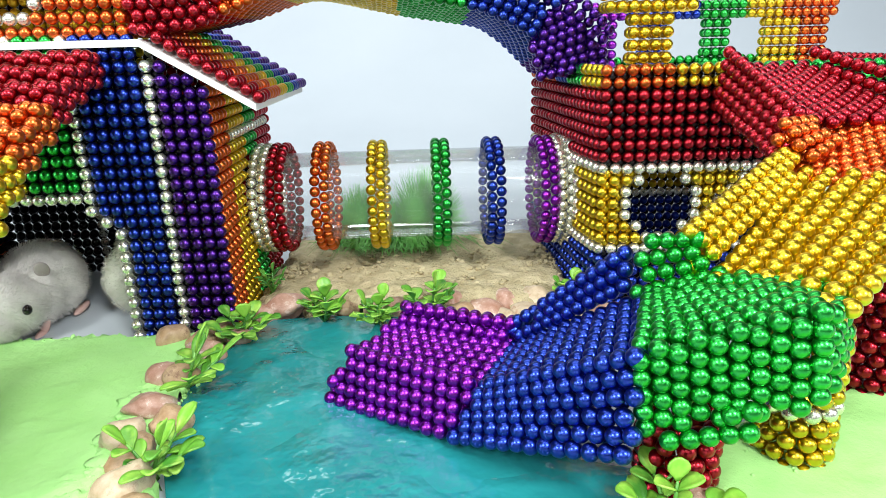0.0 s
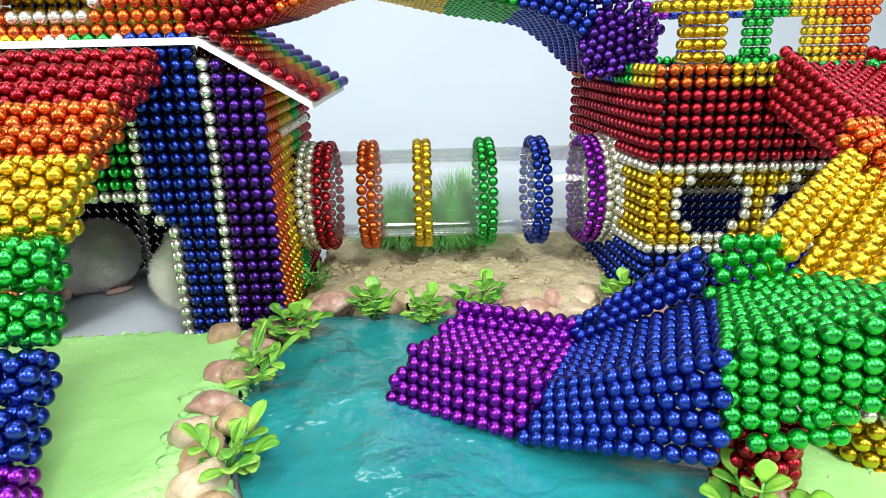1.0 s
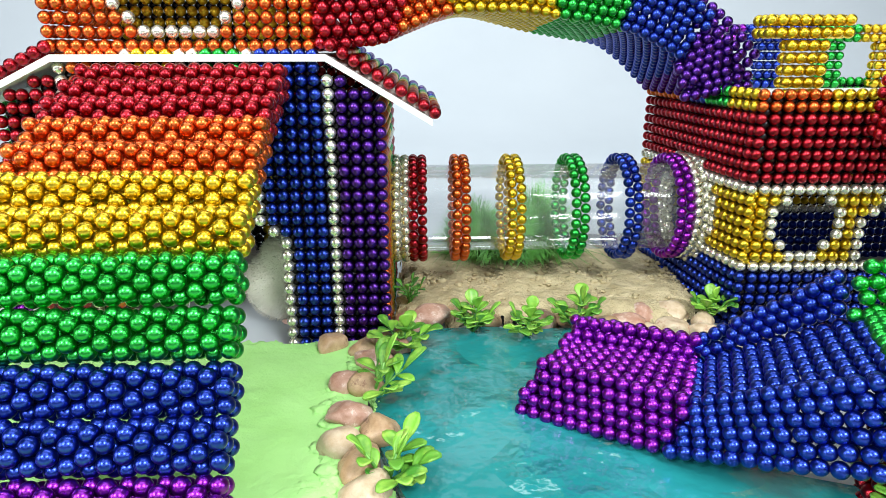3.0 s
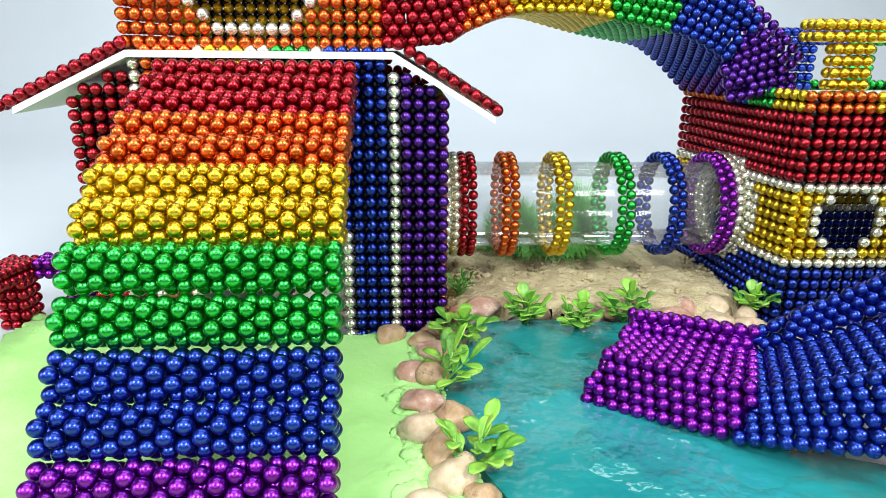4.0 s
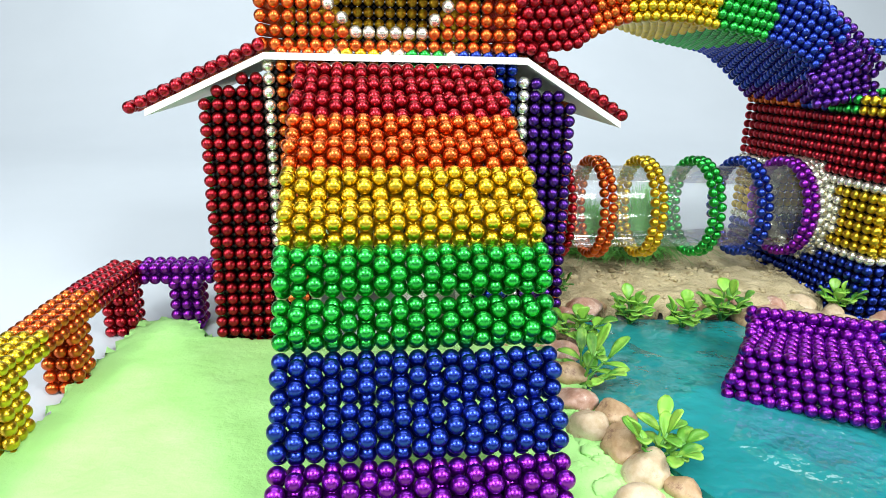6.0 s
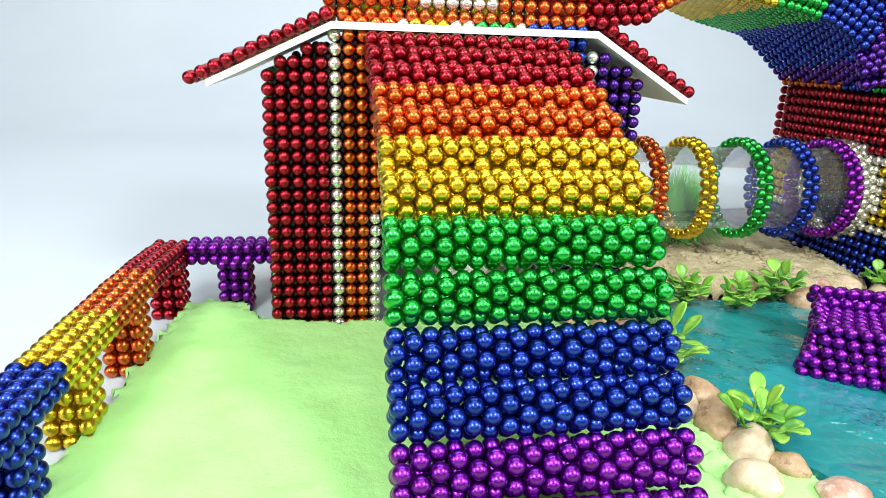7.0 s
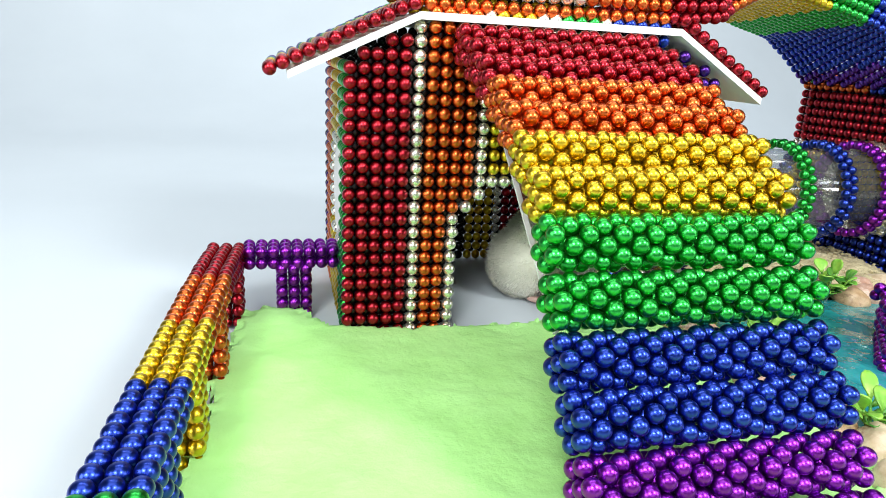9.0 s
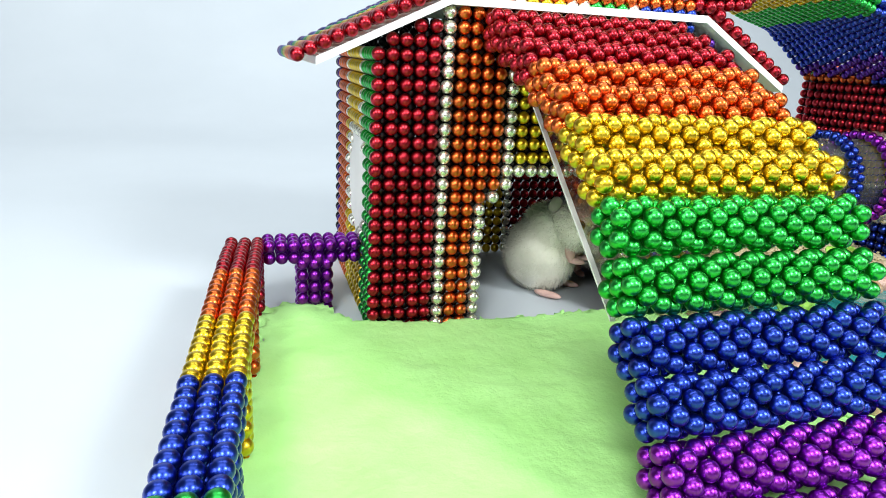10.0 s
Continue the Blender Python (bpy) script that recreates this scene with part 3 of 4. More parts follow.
def ship():
    s = thing("ball_ship", "toy ship of magnetic balls with round porthole and deck rail", "toy ship")
    near, rest, cells = [], [], {}
    for c in range(0, 31):
        for r in range(0, 22):
            k = ship_front(c, r)
            if k:
                cells[c, r] = k
                bow = (2.0, 0.7, 0.2)[c] if c < 3 else 0.0
                it = (SX + 5 * c + jit(), SY + bow + jit(), 1 + 5 * r + jit(0.12), k)
                (near if c <= 14 and 5 <= r <= 19 else rest).append(it)
    single_balls(s, near, False)
    joined_balls("front_wall", s, rest)
    # yellow is the wall's inner layer, black is painted-in gap shade
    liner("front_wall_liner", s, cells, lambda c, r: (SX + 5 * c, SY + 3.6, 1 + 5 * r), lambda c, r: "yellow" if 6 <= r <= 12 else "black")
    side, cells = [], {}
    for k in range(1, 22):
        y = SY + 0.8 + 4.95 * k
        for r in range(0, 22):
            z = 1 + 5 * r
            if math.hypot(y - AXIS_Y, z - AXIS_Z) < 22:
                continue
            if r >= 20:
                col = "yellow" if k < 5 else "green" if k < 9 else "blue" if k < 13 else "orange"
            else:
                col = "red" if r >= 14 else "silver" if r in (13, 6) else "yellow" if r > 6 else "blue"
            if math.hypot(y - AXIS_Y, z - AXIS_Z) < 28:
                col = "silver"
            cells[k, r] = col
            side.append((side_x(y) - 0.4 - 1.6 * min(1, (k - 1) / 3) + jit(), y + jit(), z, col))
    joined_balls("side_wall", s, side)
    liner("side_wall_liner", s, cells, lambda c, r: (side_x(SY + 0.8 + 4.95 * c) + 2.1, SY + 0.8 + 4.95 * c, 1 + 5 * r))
    back, cells = [], {}
    for c in range(-1, 31):
        for r in range(0, 22):
            cells[c, r] = "blue"
            back.append((SX + 5 * c, STERN, 1 + 5 * r, "green" if r >= 20 else "red" if r >= 14 else "silver" if r in (6, 13) else "yellow" if r > 6 else "blue"))
    for k in range(0, 22):
        for r in range(0, 22):
            back.append((SX + 152, SY + 5 * k, 1 + 5 * r, "red" if r >= 14 else "violet"))
    joined_balls("rear_wall", s, back)
    liner("rear_wall_liner", s, cells, lambda c, r: (SX + 5 * c, STERN + 3.6, 1 + 5 * r))
    bm = bmesh.new()
    slab(bm, [(SX + 4, SY + 6, 102.4), (SX + 148, SY + 6, 102.4), (SX + 148, STERN - 3, 102.4), (SX - 3, STERN - 3, 102.4)], 2.4)
    part("deck", bm, BOARD, s, "pale deck board", shade=False)
    # rail posts along the stern and a capped mast on the front deck
    for x, c, n in ((323, "purple", 2), (345, "blue", 3), (380, "green", 3), (413, "yellow", 4), (434, "orange", 3)):
        post = [(x + 5 * i, STERN - 7 + 5 * j, 105 + 5 * r, c) for i in range(n) for j in range(2) for r in range(5)]
        single_balls(s, post, False)
    rail = []
    for i in range(27):
        x = 318 + 5 * i
        c = "purple" if x < 334 else "blue" if x < 374 else "green" if x < 400 else "yellow" if x < 421 else "orange"
        rail += [(x, STERN - 7 + 5 * j, 129.6 + 4.8 * r, c) for j in range(2) for r in range(2)]
    joined_balls("rail", s, rail)
    mast = [(310.5 + 4.7 * i, 18 + 5 * j, 105.3 + 5 * r, "yellow") for i in range(4) for j in range(2) for r in range(5)]
    mast += [(300.5 + 4.8 * i, 18 + 5 * j, 130.4 + 5 * r, "yellow") for i in range(8) for j in range(3) for r in range(2)]
    single_balls(s, mast, False)


ship()


# ---------------------------------------------------------------- rainbow arch bridge
NEAR = [(118, 0, 126), (140, 3, 128), (149, 8, 132.5), (167, 16, 139), (190, 23, 140.5), (214, 30, 138.5), (245, 38, 134), (262, 41, 128), (274, 41, 121), (285, 40, 111), (292, 39, 103)]
FAR = [(118, 56, 126), (146, 66, 132), (165, 74, 139), (179, 80, 141), (200, 91, 137), (218, 100, 133.5), (252, 115, 128.5), (262, 119, 124), (270, 118, 118), (278, 116, 110), (285, 114, 103)]


def along(curve, u):
    k = min(int(u * (len(curve) - 1)), len(curve) - 2)
    f = u * (len(curve) - 1) - k
    p = [Vector(curve[max(0, min(len(curve) - 1, k + o))]) for o in (-1, 0, 1, 2)]
    return 0.5 * ((2 * p[1]) + (p[2] - p[0]) * f + (2 * p[0] - 5 * p[1] + 4 * p[2] - p[3]) * f * f + (3 * p[1] - p[0] - 3 * p[2] + p[3]) * f ** 3)


def even(pts, gap, start=0.0):
    """Points at equal steps along a fine polyline."""
    out, acc = ([pts[0]] if not start else []), start
    for p, q in zip(pts, pts[1:]):
        acc += (q - p).length
        if acc >= gap:
            out.append(q)
            acc -= gap
    return out


def arch_colour(x):
    return "red" if x < 149 else "orange" if x < 168 else "yellow" if x < 214 else "green" if x < 246 else "blue" if x < 280 else "violet"


def arch():
    a = thing("arch_bridge", "arched rainbow bridge of magnetic balls from house to ship", "toy bridge")
    n = 500
    near = [along(NEAR, i / n) for i in range(n + 1)]
    far = [along(FAR, i / n) for i in range(n + 1)]
    deck, wall, singles = [], [], []
    lines = 17
    for k in range(1, lines):
        f = k / (lines - 1)
        for v in even([p.lerp(q, f) for p, q in zip(near, far)], 4.8, 2.4 if k % 2 else 0.0):
            deck.append((v.x, v.y, v.z, arch_colour(v.x + (near[0].x - far[0].x) * f)))
    ups = []
    for i in range(n + 1):
        d = (near[min(n, i + 8)] - near[max(0, i - 8)]).normalized()
        ups.append(Vector((-d.z * (0.75 if d.z > 0 else 1.0), -0.10, d.x)).normalized())
    for r in range(6):
        for w in even([p + u * ((4.3 if p.x < 255 else 4.3 - 0.018 * (p.x - 255)) * r) for p, u in zip(near, ups) if p.x < 276 - 0.6 * r], 4.9, 2.45 if r % 2 else 0.0):
            singles.append((w.x + jit(0.3), w.y + jit(0.3), w.z + jit(0.3), arch_colour(w.x - 2 * r * max(0.0, (w.x - 240) / 60))))
        for w in even([p + u * (4.3 * r + 2) + Vector((0, 3.4, 0)) for p, u in zip(near, ups)], 4.9):
            wall.append((w.x, w.y, w.z, arch_colour(w.x)))
        if r:
            for w in even([p + u * (4.3 * r) for p, u in zip(far, ups)], 4.9):
                wall.append((w.x, w.y, w.z, arch_colour(w.x)))
    singles += patch((277, 40, 103), (306, 37.5, 108.5), (291, 41, 132), (271.5, 41, 121), "violet", 5.0)
    wall += patch((279, 43.5, 104), (304, 41.5, 109), (290, 44.5, 129), (273, 44.5, 120), "violet", 5.0)
    singles = spaced(singles, 3.6)
    joined_balls("deck", a, deck)
    joined_balls("parapet", a, wall)
    single_balls(a, singles, True)


arch()


# ---------------------------------------------------------------- curved slide into the pond
def slide():
    s = thing("ball_slide", "winding rainbow slide of magnetic balls ending in the pond", "toy slide")

    def section(c, sheets):
        single_balls(s, spaced([p for sh in sheets for p in patch(*sh[:4], c, 4.85, *sh[4:])]), True)

    single_balls(s, spaced(
        grid((189.5, -62, 4.5), (227, -90.5, 8), (236, -88, 22), (197, -58, 20), "purple", 11, 5, 0.5)
        + grid((198, -55, 18.5), (236, -85, 20), (249, -60, 20), (214, -38, 18), "purple", 11, 6)
        + grid((214, -35.5, 20.8), (250, -58, 22.8), (251, -56, 26.9), (214, -33.5, 25), "purple", 10, 2, 0.5)
        + grid((215, -30, 24), (252, -52.5, 26), (253, -50, 22), (216, -28, 20), "purple", 10, 2)
        + grid((187, -62, 5), (214, -36, 5), (213, -34, 20), (197, -58, 20), "purple", 7, 4)), True)
    joined_balls("slide_liner", s, grid((200, -54, 14.5), (237, -83, 16), (249, -58, 16), (214, -36, 14), "purple", 9, 7)
                 + grid((215, -33, 21.5), (251, -55.5, 23.5), (251, -56.5, 16), (214, -34.5, 14), "purple", 11, 3, 0.5)
                 + grid((191, -58.5, 6), (230, -87, 9.5), (237, -84, 18), (199, -54.5, 17), "purple", 10, 4)
                 + grid((233, -91, 9), (269, -123, 27), (270, -118, 43), (240, -86, 20), "blue", 10, 5)
                 + grid((241, -83, 17), (275, -114, 43), (282, -91, 43), (252, -62, 15), "blue", 10, 6)
                 + grid((279, -116, 46), (310, -122, 54), (302, -97, 52.5), (288, -92, 47), "green", 8, 6))
    section("blue", [
        ((229.5, -93, 8), (270, -128, 24), (271, -122, 47), (239, -90, 23), 0.5),
        ((239, -86, 20), (273, -119, 46), (284, -87, 47), (252, -58, 19), 0.0),
        ((251, -58, 17), (284, -87, 44), (279, -81, 58), (251, -54, 25), 0.5),
        ((253, -53, 25), (281, -79, 58), (283, -76, 54), (255, -50, 22), 0.0),
        ((250, -62, 13), (283, -91, 40), (284, -86, 47), (251, -57, 18), 0.5)])
    section("green", [
        ((274, -124, 29), (272, -122, 48), (309, -130, 60), (311, -131, 38), 0.5),
        ((279, -127, 27), (296, -130.5, 31), (296, -130, 36), (279, -126.5, 32), 0.0),
        ((313, -130, 39), (324, -117, 46), (323, -117, 57), (312, -129, 59), 0.0),
        ((274, -118, 48), (286, -88, 50), (303, -93, 56), (312, -126, 59), 0.5),
        ((315, -124, 59), (322, -113, 58), (317, -104, 56.5), (307, -98, 56.5), 0.0),
        ((275, -119.5, 34), (309, -127, 41), (308, -126, 57), (275, -118, 44)),
        ((283, -87, 49), (299, -92, 55), (298, -89, 65), (285, -84, 63))])
    single_balls(s, spaced(
        grid((302, -95, 55), (347, -54, 75.5), (379, -76, 75), (318, -126, 59), "yellow", 14, 13, 0.0, 3.3)
        + patch((297, -89, 57), (342, -51, 72), (340, -49, 80), (296, -88, 67), "yellow", 4.85)
        + patch((297, -88, 68), (341, -50, 81), (348, -55, 76), (304, -92, 58), "yellow", 4.85, 0.0)), True)
    section("orange", [
        ((346, -54, 74), (358, -28, 88), (394, -34, 89), (380, -74, 72)),
        ((339, -48, 75), (353, -43, 76), (354, -41, 90), (341, -46, 90)),
        ((341, -46, 91), (354, -41, 91), (360, -46, 84), (347, -54, 80))])
    section("red", [
        ((341, -47, 79), (342, 3, 92), (344, 3, 112), (350, -40, 93), 0.0),
        ((354, -40, 89), (347, 3, 106), (374, 3, 106), (392, -36, 90)),
        ((394, -36, 90), (375, 3, 103), (376, 3, 112), (396, -38, 100))])
    for c, x, y, h in (("red", 287, -113, 6), ("yellow", 326, -100, 10), ("red", 372, -64, 14)):
        leg = []
        for r in range(h):
            n = 11
            for k in range(n):
                a = 2 * math.pi * (k + 0.5 * (r % 2)) / n
                leg.append((x + 8.9 * math.cos(a), y + 8.9 * math.sin(a), 2.8 + 4.4 * r, "silver" if r == 4 and c == "yellow" else c))
        single_balls(s, leg, True)


slide()


# ---------------------------------------------------------------- fence
def fence():
    f = thing("ball_fence", "low rainbow rail fence of magnetic balls round the lawn", "toy fence")
    runs = (("red", 27, -13), ("orange", -17, -51), ("yellow", -55, -87), ("blue", -90, -127), ("green", -131, -175))
    for c, y0, y1 in runs:
        n = round((y0 - y1) / 4.6) + 1
        balls = []
        for k in range(n):
            y = y0 + (y1 - y0) * k / (n - 1)
            x = -51.6 + (y - 13) * 0.053
            for i in (-1, 0, 1):
                top = 31.5 - 2.2 * max(0.0, y + 13) / 40
                balls.append((x + 4.95 * i + jit(), y + jit(), top + jit(), c))
                balls.append((x + 4.95 * i + jit(), y + jit(), top - 4.9, c))
        foot = {"red": 19, "orange": -31, "yellow": -74, "blue": -110, "green": -152}[c]
        x = -51.6 + (foot - 13) * 0.053
        balls += [(x + 4.9 * i, foot + 4.7 * j, 2.5 + 4.85 * r, c) for i in (-1, 0, 1) for j in (-1, 0, 1) for r in range(5)]
        single_balls(f, balls, True)
    balls = []
    for k in range(8):
        x = -42 + 4.75 * k
        balls += [(x + jit(), 21 + 4.95 * j, 29.3 - 4.9 * r, "purple") for j in range(3) for r in range(2)]
    balls += [(-29.5 + 4.9 * i, 21 + 4.95 * j, 2.5 + 4.85 * r, "purple") for i in range(3) for j in range(3) for r in range(5)]
    single_balls(f, balls, True)


fence()


# ---------------------------------------------------------------- pebbles
def pebble(x, y, r, k):
    bm = bmesh.new()
    bmesh.ops.create_icosphere(bm, subdivisions=3, radius=1.0)
    seed = random.uniform(0, 50)
    r *= 0.93
    sx, sy, sz = r * random.uniform(0.95, 1.25), r * random.uniform(0.75, 1.0), r * random.uniform(0.58, 0.78)
    turn = random.uniform(0, math.pi)
    flats = [(Vector((random.gauss(0, 1), random.gauss(0, 1), random.gauss(0, 0.8))).normalized(), random.uniform(0.70, 0.9)) for _ in range(6)]
    for v in bm.verts:
        for way, cut in flats:
            over = v.co.dot(way) - cut
            if over > 0:
                v.co -= way * over * 0.8
        n = noise.noise(v.co * 1.3 + Vector((seed, 0, 0)))
        v.co *= 1 + 0.22 * n + 0.04 * noise.noise(v.co * 3.4 + Vector((0, seed, 0)))
        v.co = Vector((v.co.x * sx, v.co.y * sy, v.co.z * sz)) / 1000
    me = smooth(mesh_from(bm, "pebble", [STONES[k]]))
    ob = new("pebble", me)
    ob.matrix_world = Matrix.Translation((x / 1000, y / 1000, (3.0 + sz * 0.55) / 1000)) @ Euler((random.uniform(-0.3, 0.3), random.uniform(-0.3, 0.3), turn)).to_matrix().to_4x4()
    tagged(ob, ("smooth pinkish pebble on the pond bank", "smooth tan pebble on the pond bank", "smooth cream pebble on the pond bank")[k], "pebble", "pebbles round the pond")


for x, y, r, k in ((118, -9, 7.5, 1), (131, -15, 7.5, 1), (138, -7, 8, 1), (136, -26, 8, 0), (127, -42, 7, 0), (134, -45, 7.5, 1), (131, -64, 8.5, 0), (129, -81, 8.5, 2), (141, -75, 8, 1), (136, -93, 9, 1),
                   (139, -106, 8.5, 2), (131, -121, 8, 2), (146, -115, 7, 1), (153, -129, 8, 0), (145, -11, 6, 0), (150, 12, 8, 0), (159, 17, 10, 0), (169, 23, 6.5, 1), (186, 15, 6.5, 1), (210, 12, 8, 0),
                   (222, 14, 6, 1), (235, 18, 7, 0), (237, 3, 8.5, 1), (248, 6, 9.5, 0), (256, -1, 6.5, 2), (266, 1, 8.5, 2), (273, 18, 9, 2), (258, 17, 8, 0), (279, -5, 7.5, 2), (290, -12, 8, 2), (299, -7, 8.5, 0),
                   (284, 10, 6.5, 2), (290, -124, 8, 0)):
    pebble(x, y, r, k)


# ---------------------------------------------------------------- plastic plants
def leaf(bm, base, way, length, width, droop):
    """A cupped spoon-shaped leaf: narrow foot, round tip, a fold along its middle."""
    way = way.normalized()
    side = way.cross(Vector((0, 0, 1)))
    if side.length < 0.05:
        side = Vector((1, 0, 0))
    side.normalize()
    up = side.cross(way)
    rows = []
    for k, w in enumerate((0.14, 0.42, 0.80, 1.0, 1.0, 0.80, 0.28)):
        u = k / 6
        p = base + way * (length * u) - Vector((0, 0, 1)) * (droop * u * u)
        rows.append([bm.verts.new((p + side * w * width * 0.5 * s + up * (abs(s) * w * width * 0.16)) / 1000) for s in (-1, -0.5, 0, 0.5, 1)])
    for r0, r1 in zip(rows, rows[1:]):
        for i in range(4):
            bm.faces.new((r0[i], r0[i + 1], r1[i + 1], r1[i]))


def plant(x, y, size, lean, count, mat, z=4.0, narrow=False, slim=1.0):
    """Stalks that fan out of one foot, each with paired spoon leaves and a leaf at its end."""
    p = thing("plastic_plant", "small plastic plant with glossy green oval leaves" if not narrow else "small plastic plant with narrow dark green leaves", "plant", (x / 1000, y / 1000, z / 1000), "plants round the pond")
    bm = bmesh.new()
    stalks = []
    for k in range(count):
        a = 2 * math.pi * (k + random.uniform(-0.25, 0.25)) / max(1, count - 1)
        rise = random.uniform(0.6, 1.1) * (1.0 if y > -5 else 0.75) if k < count - 1 else 1.5
        wide = 0.72 if k < count - 1 else 0.15
        e = Vector((math.cos(a) * wide + lean[0], math.sin(a) * wide * 0.85 + lean[1], rise)).normalized() * size * random.uniform(0.40, 0.56)
        stalks.append(e)
        m = bmesh.ops.create_cone(bm, cap_ends=True, segments=6, radius1=0.0008, radius2=0.0004, depth=e.length / 1000 + 0.002)
        bmesh.ops.transform(bm, matrix=Matrix.Translation((e - e.normalized() * 2) / 2000) @ e.to_track_quat("Z", "Y").to_matrix().to_4x4(), verts=m["verts"])
    part("stem", bm, LEAF_DARK, p)
    for e in stalks:
        along_stalk = e.normalized()
        across = along_stalk.cross(Vector((0, 0, 1)))
        across = across.normalized() if across.length > 0.05 else Vector((1, 0, 0))
        for f, sx, k in ((1.0, 0.0, 1.0), (0.80, 1.0, 0.92), (0.80, -1.0, 0.92), (0.50, 0.9, 0.72), (0.45, -0.9, 0.72)):
            way = along_stalk * (1.0 if sx == 0 else 0.62) + across * sx * random.uniform(0.75, 1.05) + Vector((random.uniform(-0.15, 0.15), random.uniform(-0.15, 0.15), random.uniform(-0.05, 0.30)))
            bm = bmesh.new()
            leaf(bm, e * f, way, size * k * slim * random.uniform(0.30, 0.40), size * k / slim * (0.115 if narrow else random.uniform(0.20, 0.25)), size * random.uniform(0.04, 0.12))
            ob = part("leaf", bm, mat, p)
            so = ob.modifiers.new("thick", "SOLIDIFY")
            so.thickness = 0.0005


for args in ((178, 5, 25, (0, -0.2), 6, LEAF), (201, 0, 23, (0, -0.3), 6, LEAF), (224, 6, 26, (0.1, -0.1), 6, LEAF), (147, -11, 25, (0.1, -0.2), 6, LEAF), (137, -50, 27, (0.35, 0.0), 4, LEAF, 4.0, False, 1.3),
             (144, -99, 25, (0.32, -0.05), 5, LEAF, 4.0, False, 1.15), (289, 15, 23, (0.1, -0.1), 6, LEAF), (150, 32, 19, (0, -0.1), 4, LEAF_DARK, 8.0, True), (281, -128, 24, (-0.1, 0.0), 5, LEAF)):
    plant(*args)


def blade(bm, b, e, bow, side):
    """One curved strip that tapers from b to e."""
    last = None
    for i in range(5):
        u = i / 4
        p = b.lerp(e, u) + Vector((0, 0, bow * math.sin(math.pi * u)))
        w = side * (1 - u * 0.85)
        cur = (bm.verts.new((p - w) / 1000), bm.verts.new((p + w) / 1000))
        if last:
            bm.faces.new((last[0], last[1], cur[1], cur[0]))
        last = cur


def grass_clump():
    bm = bmesh.new()
    for k in range(11000):
        cx, wide, top = ((222, 22, 47), (186, 20, 38), (204, 28, 30))[k % 3]
        a, out = random.uniform(0, 2 * math.pi), math.sqrt(random.random())
        b = Vector((cx + 7 * out * math.cos(a) + random.gauss(0, 3), 104 + 5 * out * math.sin(a), 6))
        e = Vector((cx + wide * out * math.cos(a) * 1.35, 104 + 13 * out * math.sin(a), 6 + top * math.sqrt(max(0.03, 1 - out * out)) * random.uniform(0.55, 1.06)))
        blade(bm, b, e, 5, Vector((-math.sin(a + 0.6), math.cos(a + 0.6), 0)) * 0.24)
    ob = new("grass_clump", smooth(mesh_from(bm, "grass_clump", [GRASS])))
    tagged(ob, "bright green fluffy plastic grass tuft behind the tube", "grass", kind="stuff")
    bm = bmesh.new()
    for k in range(420):
        b = Vector((random.uniform(182, 230), random.uniform(84, 98), 11))
        e = b + Vector((random.gauss(0, 16), -random.uniform(6, 22), random.uniform(0, 4)))
        blade(bm, b, e, random.uniform(5, 10), Vector((0.5, 0.2, 0.1)))
    ob = new("grass_strands", smooth(mesh_from(bm, "grass_strands", [STRAND])))
    tagged(ob, "dark green plastic strands trailing over the sand", "grass", kind="stuff")


grass_clump()


# ---------------------------------------------------------------- hamsters
def blob(parts, detail=3, rough=0.05):
    bm = bmesh.new()
    for (x, y, z), (a, b, c), rz, ry in parts:
        m = bmesh.ops.create_icosphere(bm, subdivisions=detail, radius=1.0)
        for v in m["verts"]:
            v.co *= 1 + rough * noise.noise(v.co * 2.2 + Vector((x, y, z)))
        mat = Matrix.Translation(Vector((x, y, z)) / 1000) @ Euler((0, radians(ry), radians(rz))).to_matrix().to_4x4() @ Matrix.Diagonal((a / 1000, b / 1000, c / 1000, 1))
        bmesh.ops.transform(bm, matrix=mat, verts=m["verts"])
    return bm


def fur_tufts(parts, count, length):
    """Short hair that stands off the body, swept back and down."""
    bm = bmesh.new()
    for (x, y, z), (a, b, c), rz, ry in parts:
        turn = Euler((0, radians(ry), radians(rz))).to_matrix()
        for k in range(count):
            d = Vector((random.gauss(0, 1), random.gauss(0, 1), random.gauss(0, 1))).normalized()
            p = Vector((x, y, z)) + turn @ Vector((d.x * a, d.y * b, d.z * c)) * 0.985
            nrm = (turn @ Vector((d.x / a, d.y / b, d.z / c))).normalized()
            tip = p + (nrm + Vector((0.8, 0, -0.5)) * 0.8).normalized() * length * random.uniform(0.6, 1.2)
            side = nrm.cross(Vector((random.random(), random.random(), 1))).normalized() * 0.16
            bm.faces.new([bm.verts.new(q / 1000) for q in (p - side, p + side, tip)])
    return bm


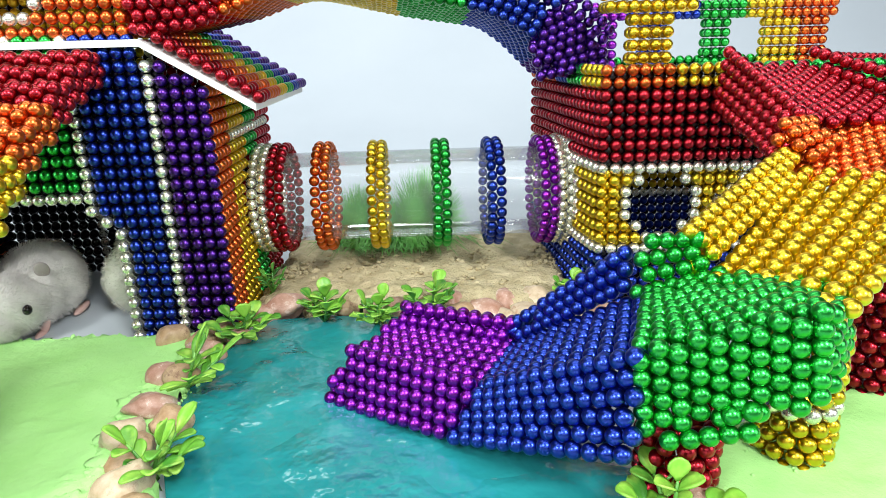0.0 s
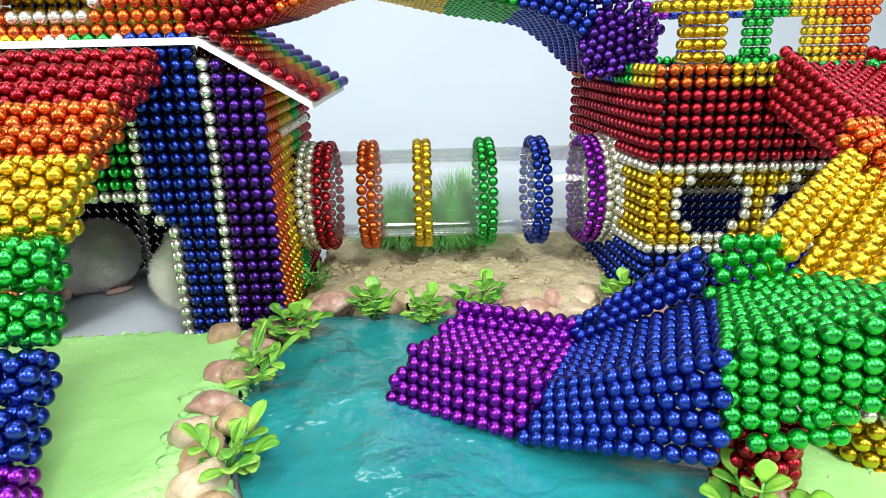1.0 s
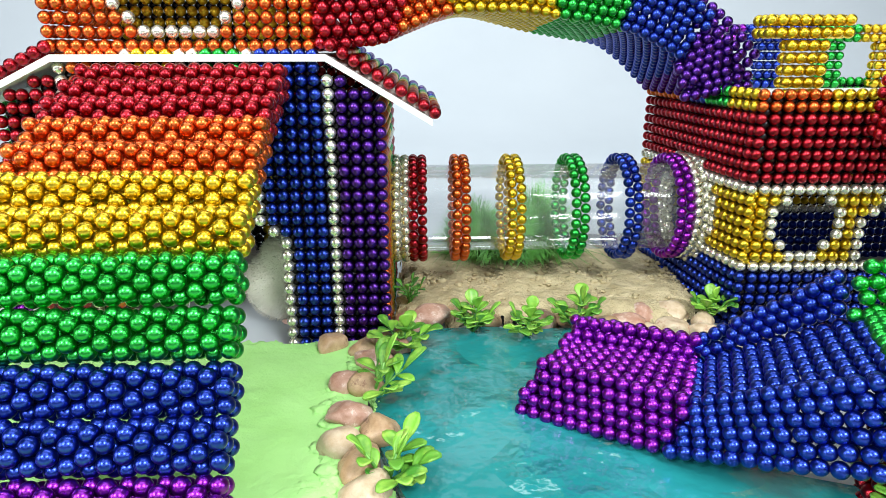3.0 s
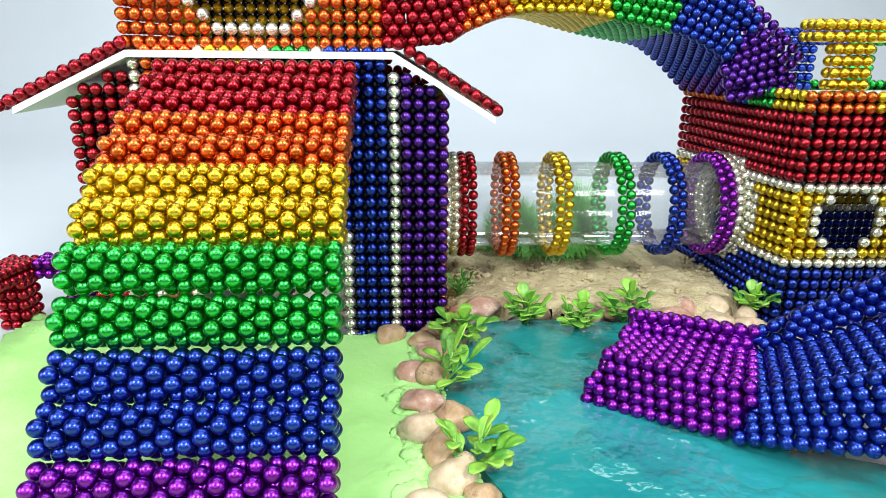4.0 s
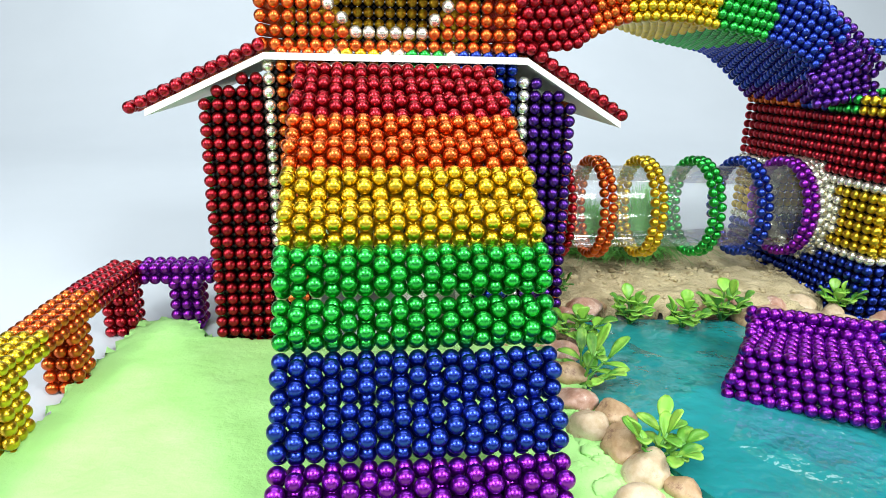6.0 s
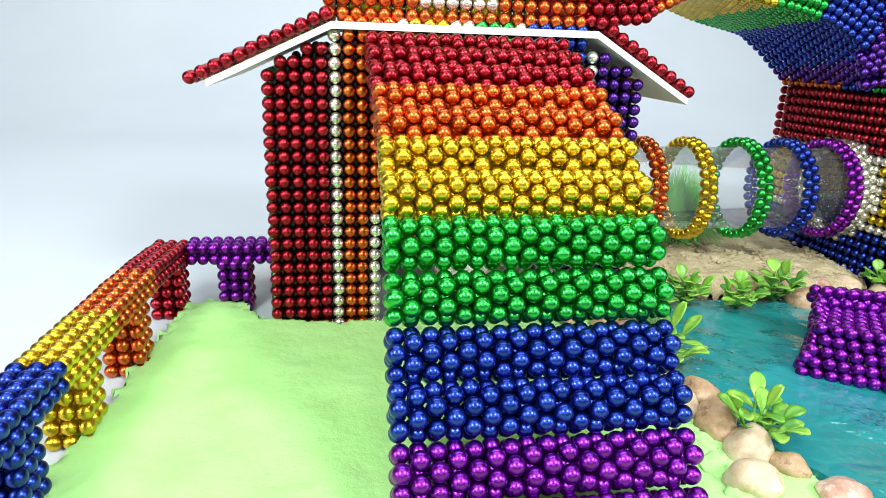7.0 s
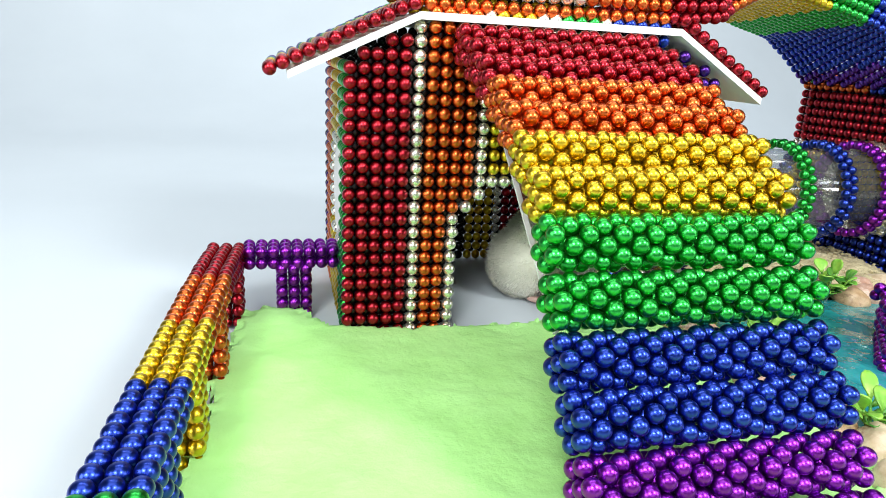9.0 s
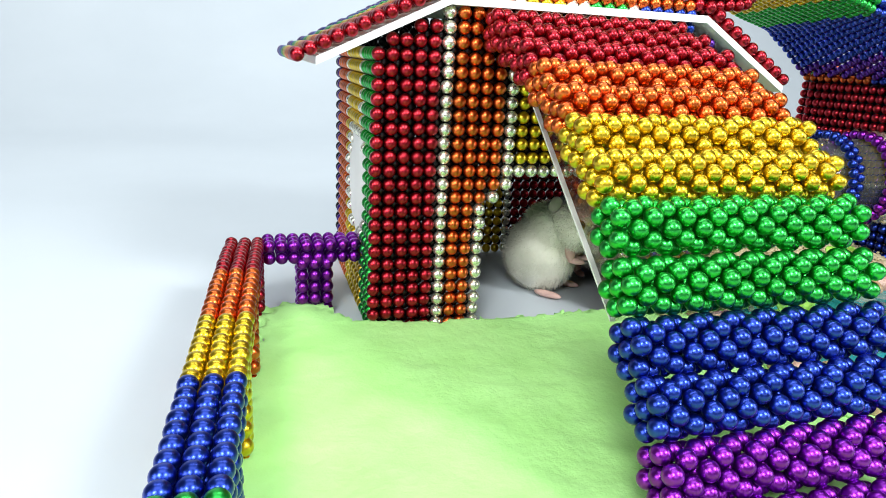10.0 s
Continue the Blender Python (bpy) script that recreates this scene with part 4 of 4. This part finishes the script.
def hamster(fur, label, sitting=False):
    """A dwarf hamster that faces -x, with its belly's base at the origin."""
    h = thing("hamster", label, "hamster")
    if sitting:
        trunk = [((2, 0, 17), (17, 16.5, 17.5), 0, 0), ((-2, 0, 28), (13.5, 13, 14), 0, 0)]
        skull = [((-13, 0, 33), (12.5, 11.5, 11), 0, -10), ((-22, 0, 29), (7, 6.5, 5.5), 0, 5)]
        eye, ear, paw, hind, nose = (-19.5, 9.2, 36), (-7, 9, 43), (-17, 4, 18), (-8, 10, 1.8), (-28.5, 0, 30)
    else:
        trunk = [((9, 0, 18.5), (20, 18.5, 18.5), 0, 6), ((-2, 0, 18), (16, 16, 16), 0, 0)]
        skull = [((-14, 0, 19), (15.5, 14.5, 13.5), 0, 0), ((-25, 0, 14), (8.5, 8, 6.5), 0, 15)]
        eye, ear, paw, hind, nose = (-22.5, 11.3, 20.5), (-6, 11, 31), (-13, 7, 3), (12, 12, 1.8), (-33, 0, 14.5)
    body = part("body", blob(trunk), fur, h)
    body.modifiers.new("soft", "REMESH").voxel_size = 0.0012
    body.modifiers["soft"].use_smooth_shade = True
    head = part("head", blob(skull), fur, h)
    head.modifiers.new("soft", "REMESH").voxel_size = 0.0011
    head.modifiers["soft"].use_smooth_shade = True
    part("fur_coat", fur_tufts(trunk + skull, 5000, 2.0), fur, h)["kind"] = "stuff"
    for s in (-1, 1):
        part("eye", blob([((eye[0], eye[1] * s, eye[2]), (2.3, 1.8, 2.3), 0, 0)], 2, 0), EYE_BLACK, head, "shiny black eye")
        part("ear", blob([((ear[0], ear[1] * s, ear[2]), (3.0, 1.0, 3.8), 40 * s, -25)], 3, 0.03), FUR_EAR, head, "small rounded ear")
        part("forepaw", blob([((paw[0], paw[1] * s, paw[2]), (4.6, 1.8, 1.5), 0, 0), ((paw[0] + 3, paw[1] * s * 1.1, paw[2] + 4), (2.6, 2.4, 5), 0, 20)], 2, 0.03), SKIN, h, "tiny pink paw")
        part("hind_paw", blob([((hind[0], hind[1] * s, hind[2]), (7, 2.2, 1.6), 0, 0)], 2, 0.03), SKIN, h, "pink hind paw")
    part("nose", blob([(nose, (1.5, 1.5, 1.2), 0, 0)], 2, 0), SKIN, head, "pink nose")
    return h


GREY_HAMSTER = hamster(FUR_GREY, "pale grey dwarf hamster crouching inside the house")
WHITE_HAMSTER = hamster(FUR_WHITE, "cream white dwarf hamster sitting up inside the house", True)


def motions():
    walk(GREY_HAMSTER, [(0.0, pose(0.046, 0.024, -0.001, 0, -7, 88)), (0.1, pose(0.050, 0.028, 0.0, 0, -4, 82)), (0.2, pose(0.052, 0.037, 0.001, 0, 2, 58)), (0.4, pose(0.038, 0.051, 0.001, 0, 9, 26)), (0.6, pose(0.032, 0.054, 0.001, 0, 4, 30)),
                        (0.8, pose(0.028, 0.057, 0.0, 0, 0, 38)), (1.0, pose(0.028, 0.058, 0.0, 0, 0, 42)), (1.4, pose(0.029, 0.060, 0.0, 0, 0, 42)), (2.2, pose(0.034, 0.062, 0, 0, 0, 38)), (3.6, pose(0.056, 0.066, 0.0, 0, 0, 45)),
                        (5.0, pose(0.100, 0.064, 0.0, 0, 0, 85)), (10.0, pose(0.114, 0.060, 0.0, 0, 0, 90))])
    walk(WHITE_HAMSTER, [(0.0, pose(0.092, 0.034, 0.0, 0, 0, 165)), (5.0, pose(0.089, 0.036, 0.0, 0, 0, 165)), (8.0, pose(0.084, 0.037, 0.0, 0, 0, 160)), (9.3, pose(0.083, 0.038, 0.0, 0, 0, 155)), (10.0, pose(0.082, 0.037, 0.0, 0, 0, 130))])


motions()
